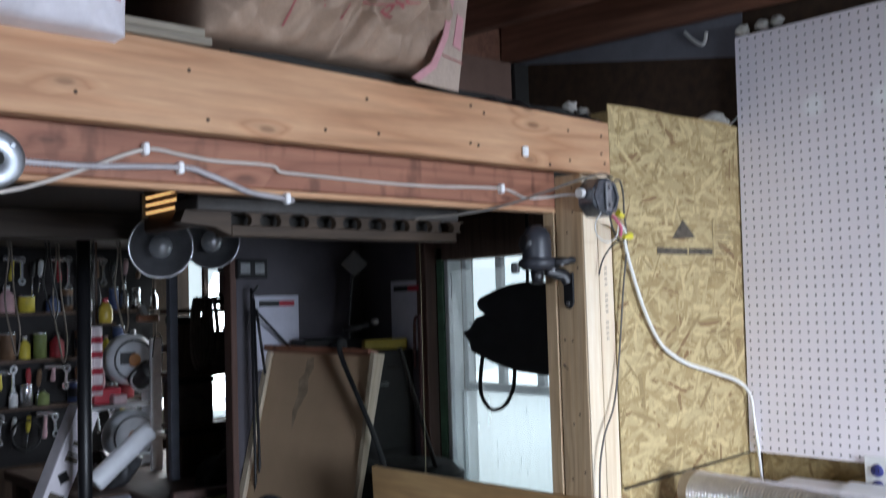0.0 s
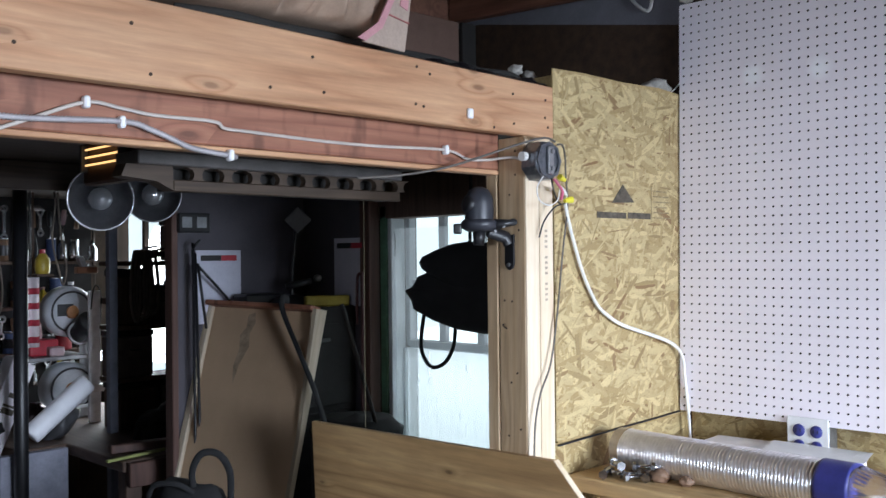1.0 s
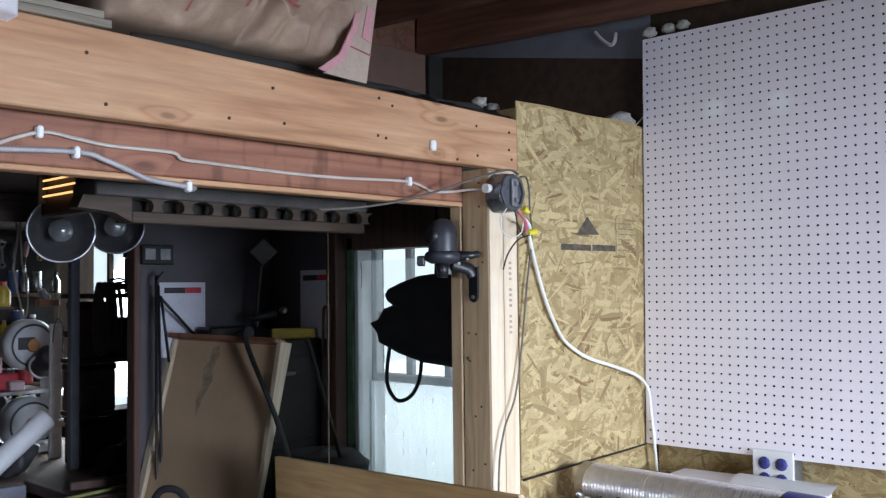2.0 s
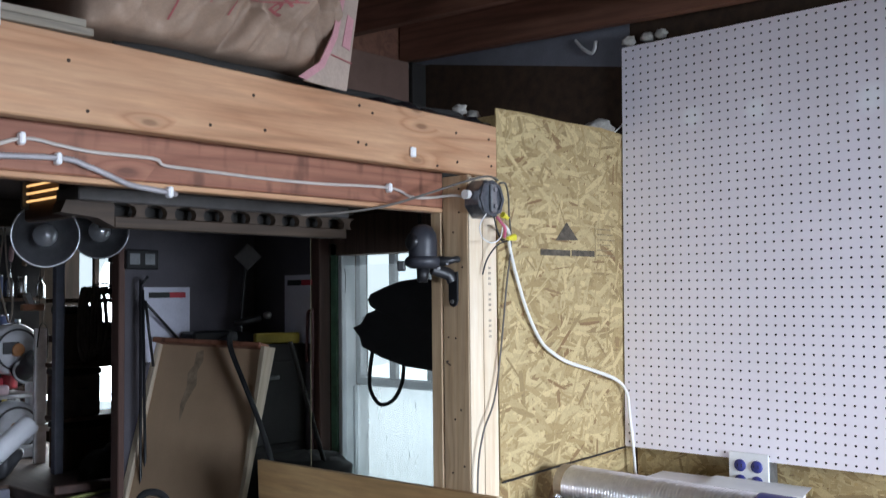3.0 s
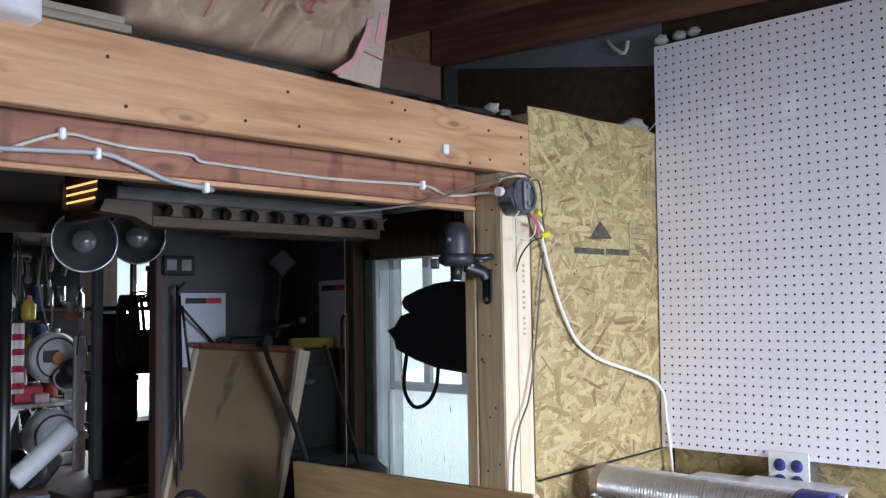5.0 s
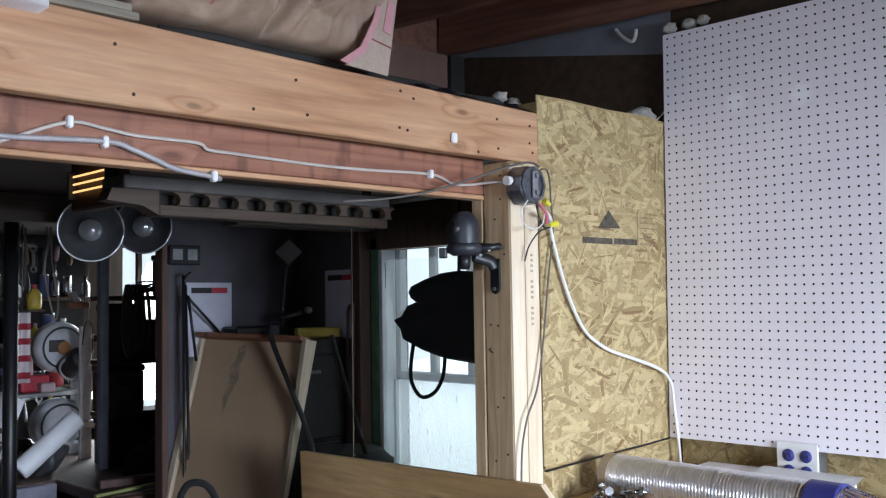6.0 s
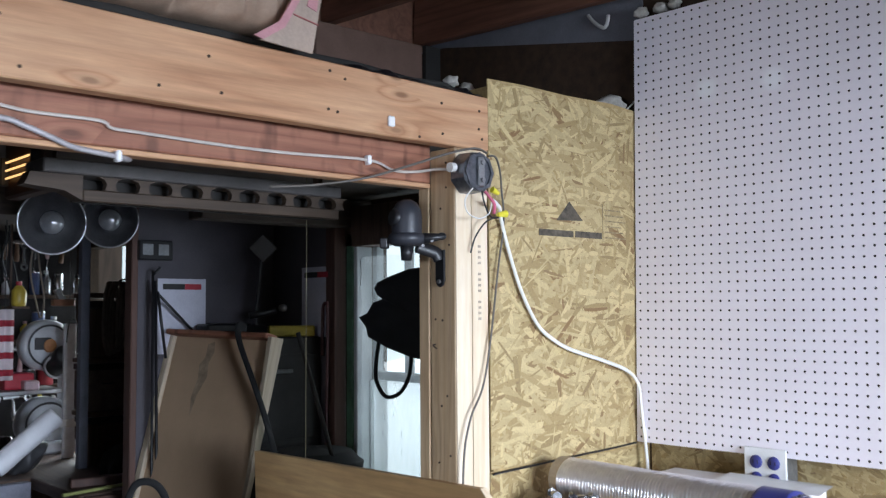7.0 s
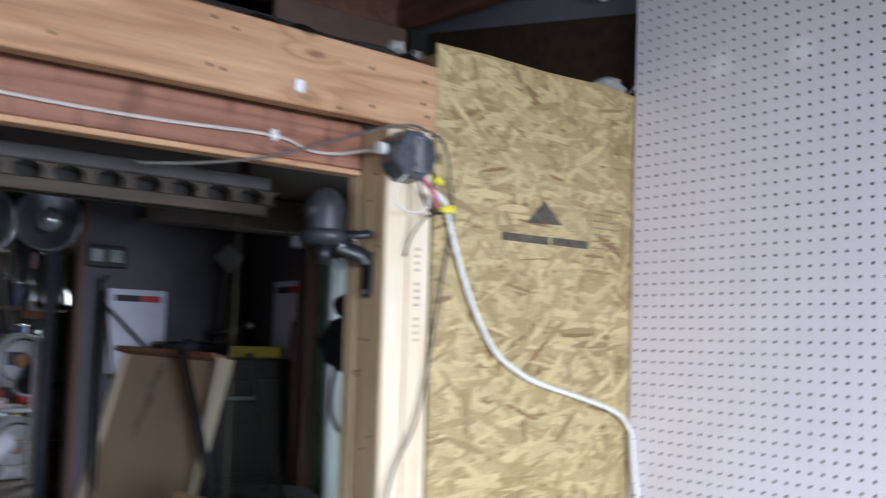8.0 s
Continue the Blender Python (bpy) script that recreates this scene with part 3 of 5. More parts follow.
solo("thin_cable", tube([(1.9, 1.498, 1.226), (2.05, 1.4985, 1.231), (2.2, 1.498, 1.236), (2.36, 1.4985, 1.240), (2.48, 1.498, 1.245)], 0.0028, 6, 6), BLACK, "thin black cord along the board joint", "cable", smooth=True)


# ---- insulation sacks and boards on top of the beam ----
def sack_y(x, z, w, h, depth, seed, crease):
    """How far the sack's front stands out at a place on it."""
    u, v = min(max(x / w, 0), 1), min(max(z / h, 0), 1)
    round_ = (max(0.0, 1 - abs(2 * u - 1) ** 3.2) ** 0.5) * (max(0.0, 1 - abs(2 * v - 1) ** 3.5) ** 0.5)
    p = Vector((x * 5 + seed, z * 5, seed))
    ridge = 1 - abs(noise.noise(p)) * 2.2
    fine = 1 - abs(noise.noise(p * 2.7 + Vector((3, 1, 2)))) * 2
    fold = 0.035 * math.exp(-((x - 0.30 - 0.45 * (z - 0.06)) / 0.022) ** 2) + 0.025 * math.exp(-((x - 0.14 + 0.3 * z) / 0.02) ** 2) if seed < 5 else 0.0
    bend = Vector((noise.noise(p * 1.3), noise.noise(p * 1.3 + Vector((9, 2, 4))), 0)) * 0.5
    q = Vector((x * 9 + z * 3.5 + seed, z * 6 - x * 2.5, seed * 2)) + bend
    near = noise.voronoi(q)[0]
    small = noise.voronoi(q * 2.3 + Vector((4, 7, 1)))[0]
    facet = (near[1] - near[0]) * 0.85 + (small[1] - small[0]) * 0.36
    return depth * round_ - fold * round_ ** 0.5 + crease * (0.45 * ridge ** 3 + 0.2 * fine ** 3 + facet) * round_ ** 0.5


def sack(w, h, back, depth, seed, crease=0.05, lean=0.0, nx=150, nz=150):
    o = bmesh.new()
    grid = [[o.verts.new((w * i / nx + lean * (j / nz) ** 1.5, -sack_y(w * i / nx, h * j / nz, w, h, depth, seed, crease), h * j / nz)) for j in range(nz + 1)] for i in range(nx + 1)]
    for i in range(nx):
        for j in range(nz):
            o.faces.new((grid[i][j], grid[i + 1][j], grid[i + 1][j + 1], grid[i][j + 1]))
    e = bmesh.ops.extrude_edge_only(o, edges=[q for q in o.edges if q.is_boundary])
    vs = [q for q in e["geom"] if isinstance(q, bmesh.types.BMVert)]
    bmesh.ops.translate(o, vec=(0, back, 0), verts=vs)
    bmesh.ops.holes_fill(o, edges=[q for q in o.edges if q.is_boundary], sides=0)
    return o


def print_on_sack(w, h, depth, seed, crease, lean, x0, x1, z0, z1, slant=0.0, n=14):
    """A printed bar that follows the sack's front."""
    o = bmesh.new()
    rows = []
    for i in range(n + 1):
        row = []
        for j in range(n + 1):
            x, z = x0 + (x1 - x0) * i / n, z0 + (z1 - z0) * j / n
            x += slant * (z - z0)
            row.append(o.verts.new((x + lean * (max(z, 0) / h) ** 1.5, -sack_y(x, z, w, h, depth, seed, crease) - 0.0035, z)))
        rows.append(row)
    for i in range(n):
        for j in range(n):
            o.faces.new((rows[i][j], rows[i + 1][j], rows[i + 1][j + 1], rows[i][j + 1]))
    return o


KRAFT = painted("kraft_paper", (0.35, 0.245, 0.178), 0.7, vary=0.22, scale=9)
PINK = painted("pink_print", (0.38, 0.11, 0.11), 0.75, vary=0.3, scale=20)
PINKFILM = painted("pink_film", (0.56, 0.28, 0.30), 0.5, vary=0.15)
bag = thing("insulation_sack", (0.78, 1.53, 2.195), "crumpled brown paper insulation sack with faded red print", "sack")
SK = (0.55, 0.70, 0.085, 3.3, 0.085, 0.06)
part("paper", sack(SK[0], SK[1], 0.42, SK[2], SK[3], SK[4], SK[5]), KRAFT, bag, "", True)
for x0, x1, z0, z1, sl in [(0.06, 0.40, 0.098, 0.101, 0), (0.06, 0.34, 0.21, 0.213, 0), (0.14, 0.143, 0.03, 0.33, 0), (0.19, 0.193, 0.06, 0.33, 0), (0.24, 0.243, 0.05, 0.33, 0),
                           (0.10, 0.14, 0.24, 0.29, 0), (0.42, 0.50, 0.20, 0.33, 0), (0.33, 0.345, 0.12, 0.28, 0.3), (0.365, 0.375, 0.13, 0.26, 0.3), (0.405, 0.42, 0.11, 0.19, 0.3),
                           (0.27, 0.29, 0.24, 0.30, 0.3), (0.03, 0.08, 0.2, 0.28, 0)]:
    part("print_bar", print_on_sack(*SK, x0, x1, z0, z1, sl), PINK, bag, "", True)
letters = bpy.data.curves.new("word", "FONT")
letters.body, letters.size = "PINK", 1.0
me = bpy.data.meshes.new_from_object(bpy.data.objects.new("word", letters))
o = bmesh.new()
o.from_mesh(me)
bmesh.ops.subdivide_edges(o, edges=o.edges[:], cuts=2)
wide = max(q.co.x for q in o.verts)
for q in o.verts:
    a, b_ = q.co.x * 0.085 / wide, q.co.y * 0.034
    x = 0.362 + a * math.cos(radians(53)) - b_ * math.sin(radians(53))
    z = 0.072 + a * math.sin(radians(53)) + b_ * math.cos(radians(53))
    q.co = (x + SK[5] * (max(z, 0) / SK[1]) ** 1.5, -sack_y(x, z, *SK[:5]) - 0.005, z)
part("printed_word", o, PINK, bag)
FLAP = painted("pale_kraft", (0.44, 0.34, 0.275), 0.7, vary=0.14, scale=10)
o = sheet_solid([(-0.074, -0.054), (0.076, -0.048), (0.22, 0.60), (0.16, 0.60), (0.108, 0.32), (0.066, 0.16), (0.034, 0.06), (-0.012, -0.012)], 0.004)
part("end_flap", moved(o, pose(0.493, -0.085, 0.007, 0, 0, 14)), FLAP, bag, "folded paper end flap")
o = sheet_solid([(-0.092, -0.05), (-0.066, -0.052), (-0.006, -0.014), (0.042, 0.06), (0.073, 0.16), (0.114, 0.32), (0.165, 0.6), (0.155, 0.6), (0.101, 0.32), (0.058, 0.16), (0.025, 0.064), (-0.022, -0.006)], 0.003)
part("flap_edge", moved(o, pose(0.491, -0.0885, 0.007, 0, 0, 14)), PINKFILM, bag, "pink flap edge")
o = sheet_solid([(0.058, 0.045), (0.086, 0.040), (0.102, 0.112), (0.080, 0.118)], 0.002)
part("flap_mark", moved(o, pose(0.493, -0.0875, 0.009, 0, 0, 14)), PINKFILM, bag)
part("flap_mark", moved(box(0.015, 0.090, -0.002, 0, 0.018, 0.0205), pose(0.493, -0.0872, 0.007, 0, 3, 14)), PINK, bag)

film_bag = thing("insulation_sack", (0.015, 1.462, 2.150), "white plastic insulation sack with pink print", "sack")
SK2 = (0.60, 0.62, 0.06, 8.1, 0.03, 0.0)
part("film", sack(SK2[0], SK2[1], 0.4, *SK2[2:6]), painted("white_film", (0.78, 0.74, 0.78), 0.35, vary=0.12, scale=18), film_bag, "", True)
for x0, x1, z0, z1 in [(0.40, 0.53, 0.10, 0.16), (0.56, 0.585, 0.05, 0.5), (0.2, 0.35, 0.2, 0.3)]:
    part("print_bar", print_on_sack(*SK2, x0, x1, z0, z1), PINKFILM, film_bag, "", True)
for k, (dx, z) in enumerate([(0.0, 2.172), (-0.012, 2.187)]):
    solo("thin_board", box(0.60, 0.79 + dx, 0, 0.3, 0, 0.0135, 0.001), timber("grey_board", (0.17, 0.145, 0.11), (0.26, 0.22, 0.17), (0.33, 0.29, 0.22), "x") if k == 0 else bpy.data.materials["grey_board"],
         "thin weathered board lying on the beam", "board", "thin boards", (0, Y - 0.006 + 0.004 * k, z))
# tube added in place of the film's irregular black edge
solo("black_hose", tube([(0.84, 1.525, 2.172), (0.95, 1.514, 2.176), (1.05, 1.512, 2.171), (1.17, 1.514, 2.172), (1.30, 1.522, 2.168), (1.42, 1.56, 2.180), (1.55, 1.57, 2.184), (1.70, 1.575, 2.178), (1.82, 1.58, 2.184), (1.90, 1.60, 2.176), (2.02, 1.66, 2.2)], 0.0085, 10, 6, 0.6), CAVITY,
     "black tube standing in for plastic film along the beam top", "hose", smooth=True)
crest = [(1.0 + 0.0152 * k, 2.174 + 0.013 * noise.noise(Vector((k * 0.31, 2.2, 0))) + 0.006 * noise.noise(Vector((k * 0.9, 5.1, 0)))) for k in range(61)]
o = bmesh.new()
rows = [[o.verts.new((x + 0.006 * noise.noise(Vector((x * 30, d, 3))), d * 0.075 + 0.010 * noise.noise(Vector((x * 22, d * 4, 7))), 2.153 + (z - 2.153) * h)) for x, z in crest]
        for d, h in ((-0.12, 0.0), (-0.05, 0.55), (0.15, 1.0), (0.5, 0.82), (0.8, 0.9), (1.0, 0.0))]
for p, q in zip(rows, rows[1:]):
    for k in range(60):
        o.faces.new((p[k], p[k + 1], q[k + 1], q[k]))
for k in range(60):
    o.faces.new((rows[-1][k], rows[-1][k + 1], rows[0][k + 1], rows[0][k]))
for e in (0, 60):
    o.faces.new([q[e] for q in rows])
bmesh.ops.recalc_face_normals(o, faces=o.faces[:])
solo("black_sheeting", o, painted("black_sheet", (0.008, 0.008, 0.010), 0.3), "crumpled black plastic sheeting behind the beam", "sheeting", at=(0, Y + 0.034, 0))


def lump(r, seed, squash=0.7):
    o = bmesh.new()
    bmesh.ops.create_icosphere(o, subdivisions=3, radius=r)
    for q in o.verts:
        q.co *= 1 + 0.35 * noise.noise(q.co * (1.6 / r) + Vector((seed, 0, 0))) + 0.12 * noise.noise(q.co * (5 / r) + Vector((0, seed, 0)))
        q.co.z *= squash
    return o


FOAM = painted("cream_foam", (0.40, 0.38, 0.34), 0.8, vary=0.25, scale=40)
for k, (fx, fy, fz, r) in enumerate([(2.47, 1.56, 2.222, 0.042), (2.43, 1.57, 2.212, 0.03), (1.865, 1.60, 2.204, 0.020), (1.925, 1.605, 2.198, 0.019), (2.515, 1.475, 2.490, 0.022), (2.535, 1.42, 2.495, 0.024), (2.535, 1.375, 2.498, 0.02)]):
    solo("foam_lump", lump(r, k * 3.1), FOAM, "lump of cream expanding foam in the gap", "foam", "foam lumps", (fx, fy, fz), smooth=True)
solo("steel_hook", tube([(2.545, 1.695, 2.540), (2.54, 1.675, 2.518), (2.535, 1.650, 2.496), (2.535, 1.628, 2.484), (2.535, 1.616, 2.494), (2.537, 1.612, 2.520)], 0.006, 8, 6), painted("white_hook", (0.6, 0.6, 0.58), 0.5), "small bent white bracket under the joist", "hook", smooth=True)
solo("thin_cable", tube([(2.50, 1.55, 2.195), (2.52, 1.52, 2.225), (2.54, 1.50, 2.26)], 0.0025, 6), WHITECABLE, "short white wire at the board's corner", "cable", smooth=True)
solo("cardboard_sheet", box(2.0, 2.465, 0, 0.02, 2.1315, 2.578, 0.003), painted("brown_cardboard", (0.17, 0.10, 0.075), 0.8, vary=0.15), "brown cardboard sheet standing in the loft", "cardboard", at=(0, 2.39, 0))

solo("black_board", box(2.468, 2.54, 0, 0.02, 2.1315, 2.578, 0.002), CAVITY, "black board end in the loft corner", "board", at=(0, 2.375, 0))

# ---- on the bench ----
FOIL = painted("aluminium_foil", (0.95, 0.93, 0.95), 0.31, 0.9, vary=0.1, scale=60)
duct = thing("duct_hose", (2.075, 1.47, 1.150), "compressed foil duct hose lying on the bench", "duct")
prof = []
for k in range(58 * 4):
    prof.append((0.0510 + (0.0, 0.0026, 0.0036, 0.0026)[k % 4] + 0.0008 * noise.noise(Vector((k * 0.7, 1, 1))), 0.525 * k / (58 * 4)))
o = lathe(prof, 40)
for q in o.verts:
    q.co += Vector((q.co.x, q.co.y, 0)) * 0.022 * noise.noise(q.co * 30)
moved(o, pose(-0.006, -0.07, 0.0545, 90, 0, -2.5))
part("ribbed_foil", o, FOIL, duct, "ribbed aluminium foil", True)
part("end_band", rod((-0.004, -0.045, 0.058), (-0.0055, -0.075, 0.058), 0.0515, segs=36), painted("dull_foil", (0.42, 0.36, 0.30), 0.45, 0.6), duct, "dull end cuff")
part("tape_band", tube([(-0.034, -0.60, 0.0585), (-0.037, -0.64, 0.0585), (-0.039, -0.675, 0.0585)], 0.0545, 32, 4), BLUE, duct, "dark blue tape wrapped round the end", True)
wrap = clear_glass("clear_film", 0.25)
o = rod((-0.039, -0.674, 0.058), (-0.043, -0.76, 0.05), 0.050, 0.036, 28)
bmesh.ops.subdivide_edges(o, edges=o.edges[:], cuts=3)
for q in o.verts:
    q.co += Vector((noise.noise(q.co * 40), noise.noise(q.co * 40 + Vector((5, 0, 0))), noise.noise(q.co * 40 + Vector((0, 5, 0))))) * 0.008
part("film_end", o, wrap, duct, "crumpled clear plastic wrapping", True)

plate = thing("wall_outlet", (2.482, 1.103, 1.156), "white double wall outlet with four dark blue sockets", "outlet", turn=(0, 0, -90))
part("plate", box(-0.058, 0.058, -0.006, 0.0, 0, 0.114, 0.003, segs=2), WHITE, plate)
part("mounting_box", box(-0.05, 0.05, 0.0005, 0.065, 0.005, 0.098), GALV, plate)
for u in (-0.024, 0.024):
    for h in (0.036, 0.078):
        s = part("socket", moved(lathe([(0.0, 0.004), (0.0155, 0.004), (0.017, 0.0), (0.017, -0.003)], 20), pose(u, -0.0065, h, 90, 0, 0)), BLUE, plate, "", True)
        for d in (-0.006, 0.006):
            part("slot", box(u + d - 0.001, u + d + 0.001, -0.0115, -0.0098, h - 0.004, h + 0.005), CAVITY, s)

carton = thing("carton", (2.41, 1.16, 1.150), "flat white carton with papers on the bench", "carton", turn=(0, 0, 4))
part("box", box(-0.09, 0.075, -0.21, 0.2, 0, 0.042, 0.002), painted("white_card", (0.80, 0.77, 0.78), 0.6, vary=0.1), carton)
part("label_bar", box(-0.0915, -0.0905, 0.12, 0.18, 0.012, 0.032), PINK, carton)
for k in range(4):
    part("paper_sheet", moved(box(-0.085, 0.06, -0.2, 0.05, 0, 0.0006), pose(-0.003 * k, -0.012 * k, 0.0435 + 0.0022 * k, 0.8 * k, 0, 5 * k - 6)), WHITE, carton)
CRUMP = painted("bright_zinc", (0.36, 0.36, 0.38), 0.25, 1.0, vary=0.4, scale=60)
for k, (bx, by, bz, rz, l) in enumerate([(1.945, 1.39, 0, 20, 0.07), (1.975, 1.36, 0, 75, 0.06), (1.96, 1.33, 0, -30, 0.08), (2.0, 1.33, 0, 140, 0.05), (1.985, 1.29, 0, 10, 0.06), (1.965, 1.355, 0.024, 55, 0.07), (1.985, 1.32, 0.024, -60, 0.06)]):
    t = thing("bolt", (bx, by, 1.162 + bz), "bright zinc bolt in a loose pile on the bench", "bolt", "loose bolts", (0, 0, rz))
    part("shank", rod((0, 0, 0), (l, 0, 0), 0.0062, segs=10), CRUMP, t, "", True)
    part("head", rod((-0.009, 0, 0), (0, 0, 0), 0.012, segs=6), CRUMP, t)
    part("nut", rod((l * 0.6, 0, 0), (l * 0.6 + 0.010, 0, 0), 0.0115, segs=6), CRUMP, t)
for k, (bx, by, r) in enumerate([(2.015, 1.27, 0.024), (2.02, 1.20, 0.018)]):
    solo("clay_lump", lump(r, 7.7 * k, 0.75), painted("brown_clay", (0.20, 0.12, 0.075), 0.6, vary=0.2) if k == 0 else bpy.data.materials["brown_clay"], "dull brown lump of putty on the bench", "putty", "putty lumps", (bx, by, 1.150 + r * 0.7), smooth=True)

# ---- the far workshop: walls, windows and their light ----
structure("wall_partition", box(1.80, 2.45, 3.28, 3.33, 0, 2.058), GREYWALL, "dull lavender-grey partition wall")
structure("wall_pier", box(2.405, 2.45, 2.90, 3.279, 0, 2.058), GREYWALL, "dull grey wall pier beside the window")
structure("trim", box(2.40, 2.455, 2.838, 2.897, 0, 2.058, 0.003), REDPOST, "dark brown upright board beside the window")
SKYGLOW = glow("overcast_daylight", (0.76, 0.92, 1.0), 1.35)
structure("backdrop", box(2.95, 2.96, 1.2, 3.8, 0.2, 2.6), SKYGLOW, "bright overcast daylight outside the window")
structure("backdrop", box(2.95, 2.96, 4.1, 7.4, 0.2, 2.6), SKYGLOW, "bright overcast daylight outside the shelf window")


def film_material(name, cover):
    m, n, l, b = material(name, 0.6)
    b.inputs["Base Color"].default_value = (0.85, 0.9, 0.92, 1)
    tr, tl, mx, mx2 = n.new("ShaderNodeBsdfTransparent"), n.new("ShaderNodeBsdfTranslucent"), n.new("ShaderNodeMixShader"), n.new("ShaderNodeMixShader")
    tl.inputs[0].default_value = (0.9, 0.95, 0.97, 1)
    streak = noise_tex(n, l, coords(n, l, (8, 8, 1.2)), 3.0, 4)
    r = ramp(n, [(0.3, (cover * 0.85,) * 3), (0.75, (min(1, cover * 1.25),) * 3)])
    l.new(streak, r.inputs[0])
    mx2.inputs[0].default_value = 0.5
    l.new(b.outputs[0], mx2.inputs[1])
    l.new(tl.outputs[0], mx2.inputs[2])
    l.new(r.outputs[0], mx.inputs[0])
    l.new(tr.outputs[0], mx.inputs[1])
    l.new(mx2.outputs[0], mx.inputs[2])
    l.new(mx.outputs[0], n["Material Output"].inputs[0])
    return m


GLASS = clear_glass("window_glass", 0.0)
HAZE = film_material("hazy_plastic", 0.22)
FROST = film_material("condensation", 0.3)
win = new("window_1")
win.matrix_world = pose(2.56, 2.86, 0.92, 0, 0, -90)
tagged(win, "bright sash window with green trim and hazy plastic over it", kind="structure")
GREYFRAME = painted("grey_white_paint", (0.50, 0.53, 0.55), 0.6, vary=0.15)
part("casing", box(0.03, 0.068, -0.11, -0.09, 0.0, 1.0, 0.003), GREEN, win, "worn green painted casing")
part("casing", box(0.070, 0.092, -0.105, -0.03, 0.0, 1.0, 0.003), GREYFRAME, win)
part("head", box(0.0, 0.76, -0.11, -0.03, 0.95, 1.105, 0.003), DARKWOOD, win, "dark roller at the window head")
part("shade", box(0.07, 0.76, -0.06, -0.045, 0.955, 0.985, 0.004), BLACK, win, "rolled dark shade")
part("sill", box(0.0, 0.76, -0.12, 0.05, -0.03, 0.03, 0.004), GREEN, win)
up = part("upper_sash", box(0.08, 0.105, -0.02, 0.02, 0.44, 0.98, 0.003), GREYFRAME, win)
part("stile", box(0.70, 0.76, -0.02, 0.02, 0.44, 0.98, 0.003), GREYFRAME, up)
part("meeting_rail", box(0.105, 0.70, -0.025, 0.02, 0.435, 0.468, 0.004), GREYFRAME, up, "grey meeting rail")
for u in (0.262, 0.465):
    part("muntin", box(u, u + 0.036, -0.012, 0.012, 0.468, 0.98, 0.003), GREYFRAME, up)
part("muntin", box(0.105, 0.70, -0.011, 0.011, 0.69, 0.708, 0.003), GREYFRAME, up)
cols = [(0.105, 0.262), (0.298, 0.465), (0.501, 0.70)]
for a, b_ in cols:
    for z0, z1 in ((0.468, 0.69), (0.708, 0.98)):
        g = part("pane", box(a, b_, 0.013, 0.016, z0, z1), GLASS, up)
        g.visible_shadow = False
low = part("lower_sash", box(0.08, 0.10, -0.045, -0.015, 0.02, 0.436, 0.003), GREYFRAME, win)
g = part("pane", box(0.10, 0.76, -0.03, -0.027, 0.02, 0.436), FROST, low, "steamed-up lower pane")
g.visible_shadow = False
drip = painted("dark_drip", (0.08, 0.09, 0.1), 0.6)
for k in range(26):
    u, z = rng.uniform(0.12, 0.7), rng.uniform(0.06, 0.42)
    part("drip", box(u, u + rng.uniform(0.001, 0.003), -0.0325, -0.031, z, z + rng.choice((0.003, 0.004, 0.006, 0.02))), drip, low)
sheet = bmesh.new()
grid = [[sheet.verts.new((0.035 + 0.7 * i / 40, -0.085 + 0.006 * math.sin(i * 0.9) + 0.004 * noise.noise(Vector((i * 0.3, j * 0.2, 2))), 0.02 + 0.89 * j / 20)) for j in range(21)] for i in range(41)]
for i in range(40):
    for j in range(20):
        sheet.faces.new((grid[i][j], grid[i + 1][j], grid[i + 1][j + 1], grid[i][j + 1]))
s = part("plastic_film", sheet, HAZE, win, "hanging sheet of hazy clear plastic", True)
s.visible_shadow = False
part("scratch", tube([(0.10, -0.095, 0.90), (0.105, -0.095, 0.86), (0.102, -0.095, 0.80)], 0.0015, 5), BLACK, win)

win2 = new("window_2")
win2.matrix_world = pose(2.56, 5.75, 0.92, 0, 0, -90)
tagged(win2, "small bright window half hidden by shelves", kind="structure")
part("frame", box(0.0, 0.03, -0.02, 0.03, 0, 1.1, 0.003), DARKWOOD, win2)
part("frame", box(1.0, 1.03, -0.02, 0.03, 0, 1.1, 0.003), DARKWOOD, win2)
part("frame", box(0.03, 1.0, -0.02, 0.03, 0.53, 0.57, 0.003), DARKWOOD, win2)
part("muntin", box(0.72, 0.75, -0.01, 0.02, 0.57, 1.1, 0.003), DARKWOOD, win2)
g = part("pane", box(0.03, 1.0, 0.022, 0.025, 0.0, 1.1), GLASS, win2)
g.visible_shadow = False


def sheet_calendar(at, turn, w, h):
    c = thing("wall_calendar", at, "white wall calendar with a dark and red heading", "calendar", "wall calendars", turn)
    part("page", box(0, w, -0.003, 0, -h, 0), painted("calendar_paper", (0.54, 0.54, 0.63), 0.6, vary=0.06) if "calendar_paper" not in bpy.data.materials else bpy.data.materials["calendar_paper"], c)
    part("heading", box(0.02, w * 0.55, -0.0045, -0.0033, -0.042, -0.02), BLACK, c)
    part("heading", box(w * 0.55 + 0.001, w - 0.02, -0.0045, -0.0033, -0.042, -0.02), RED, c)
    return c


sheet_calendar((1.886, 3.277, 1.752), (0, 0, 0), 0.202, 0.29)
sheet_calendar((2.404, 3.062, 1.797), (0, 0, -90), 0.20, 0.275)
solo("timber_post", box(0.002, 0.028, -0.03, 0.03, 0, 2.058, 0.004), REDPOST, "dark red-brown timber post at the partition's end", "post", at=(1.768, 3.28, 0))
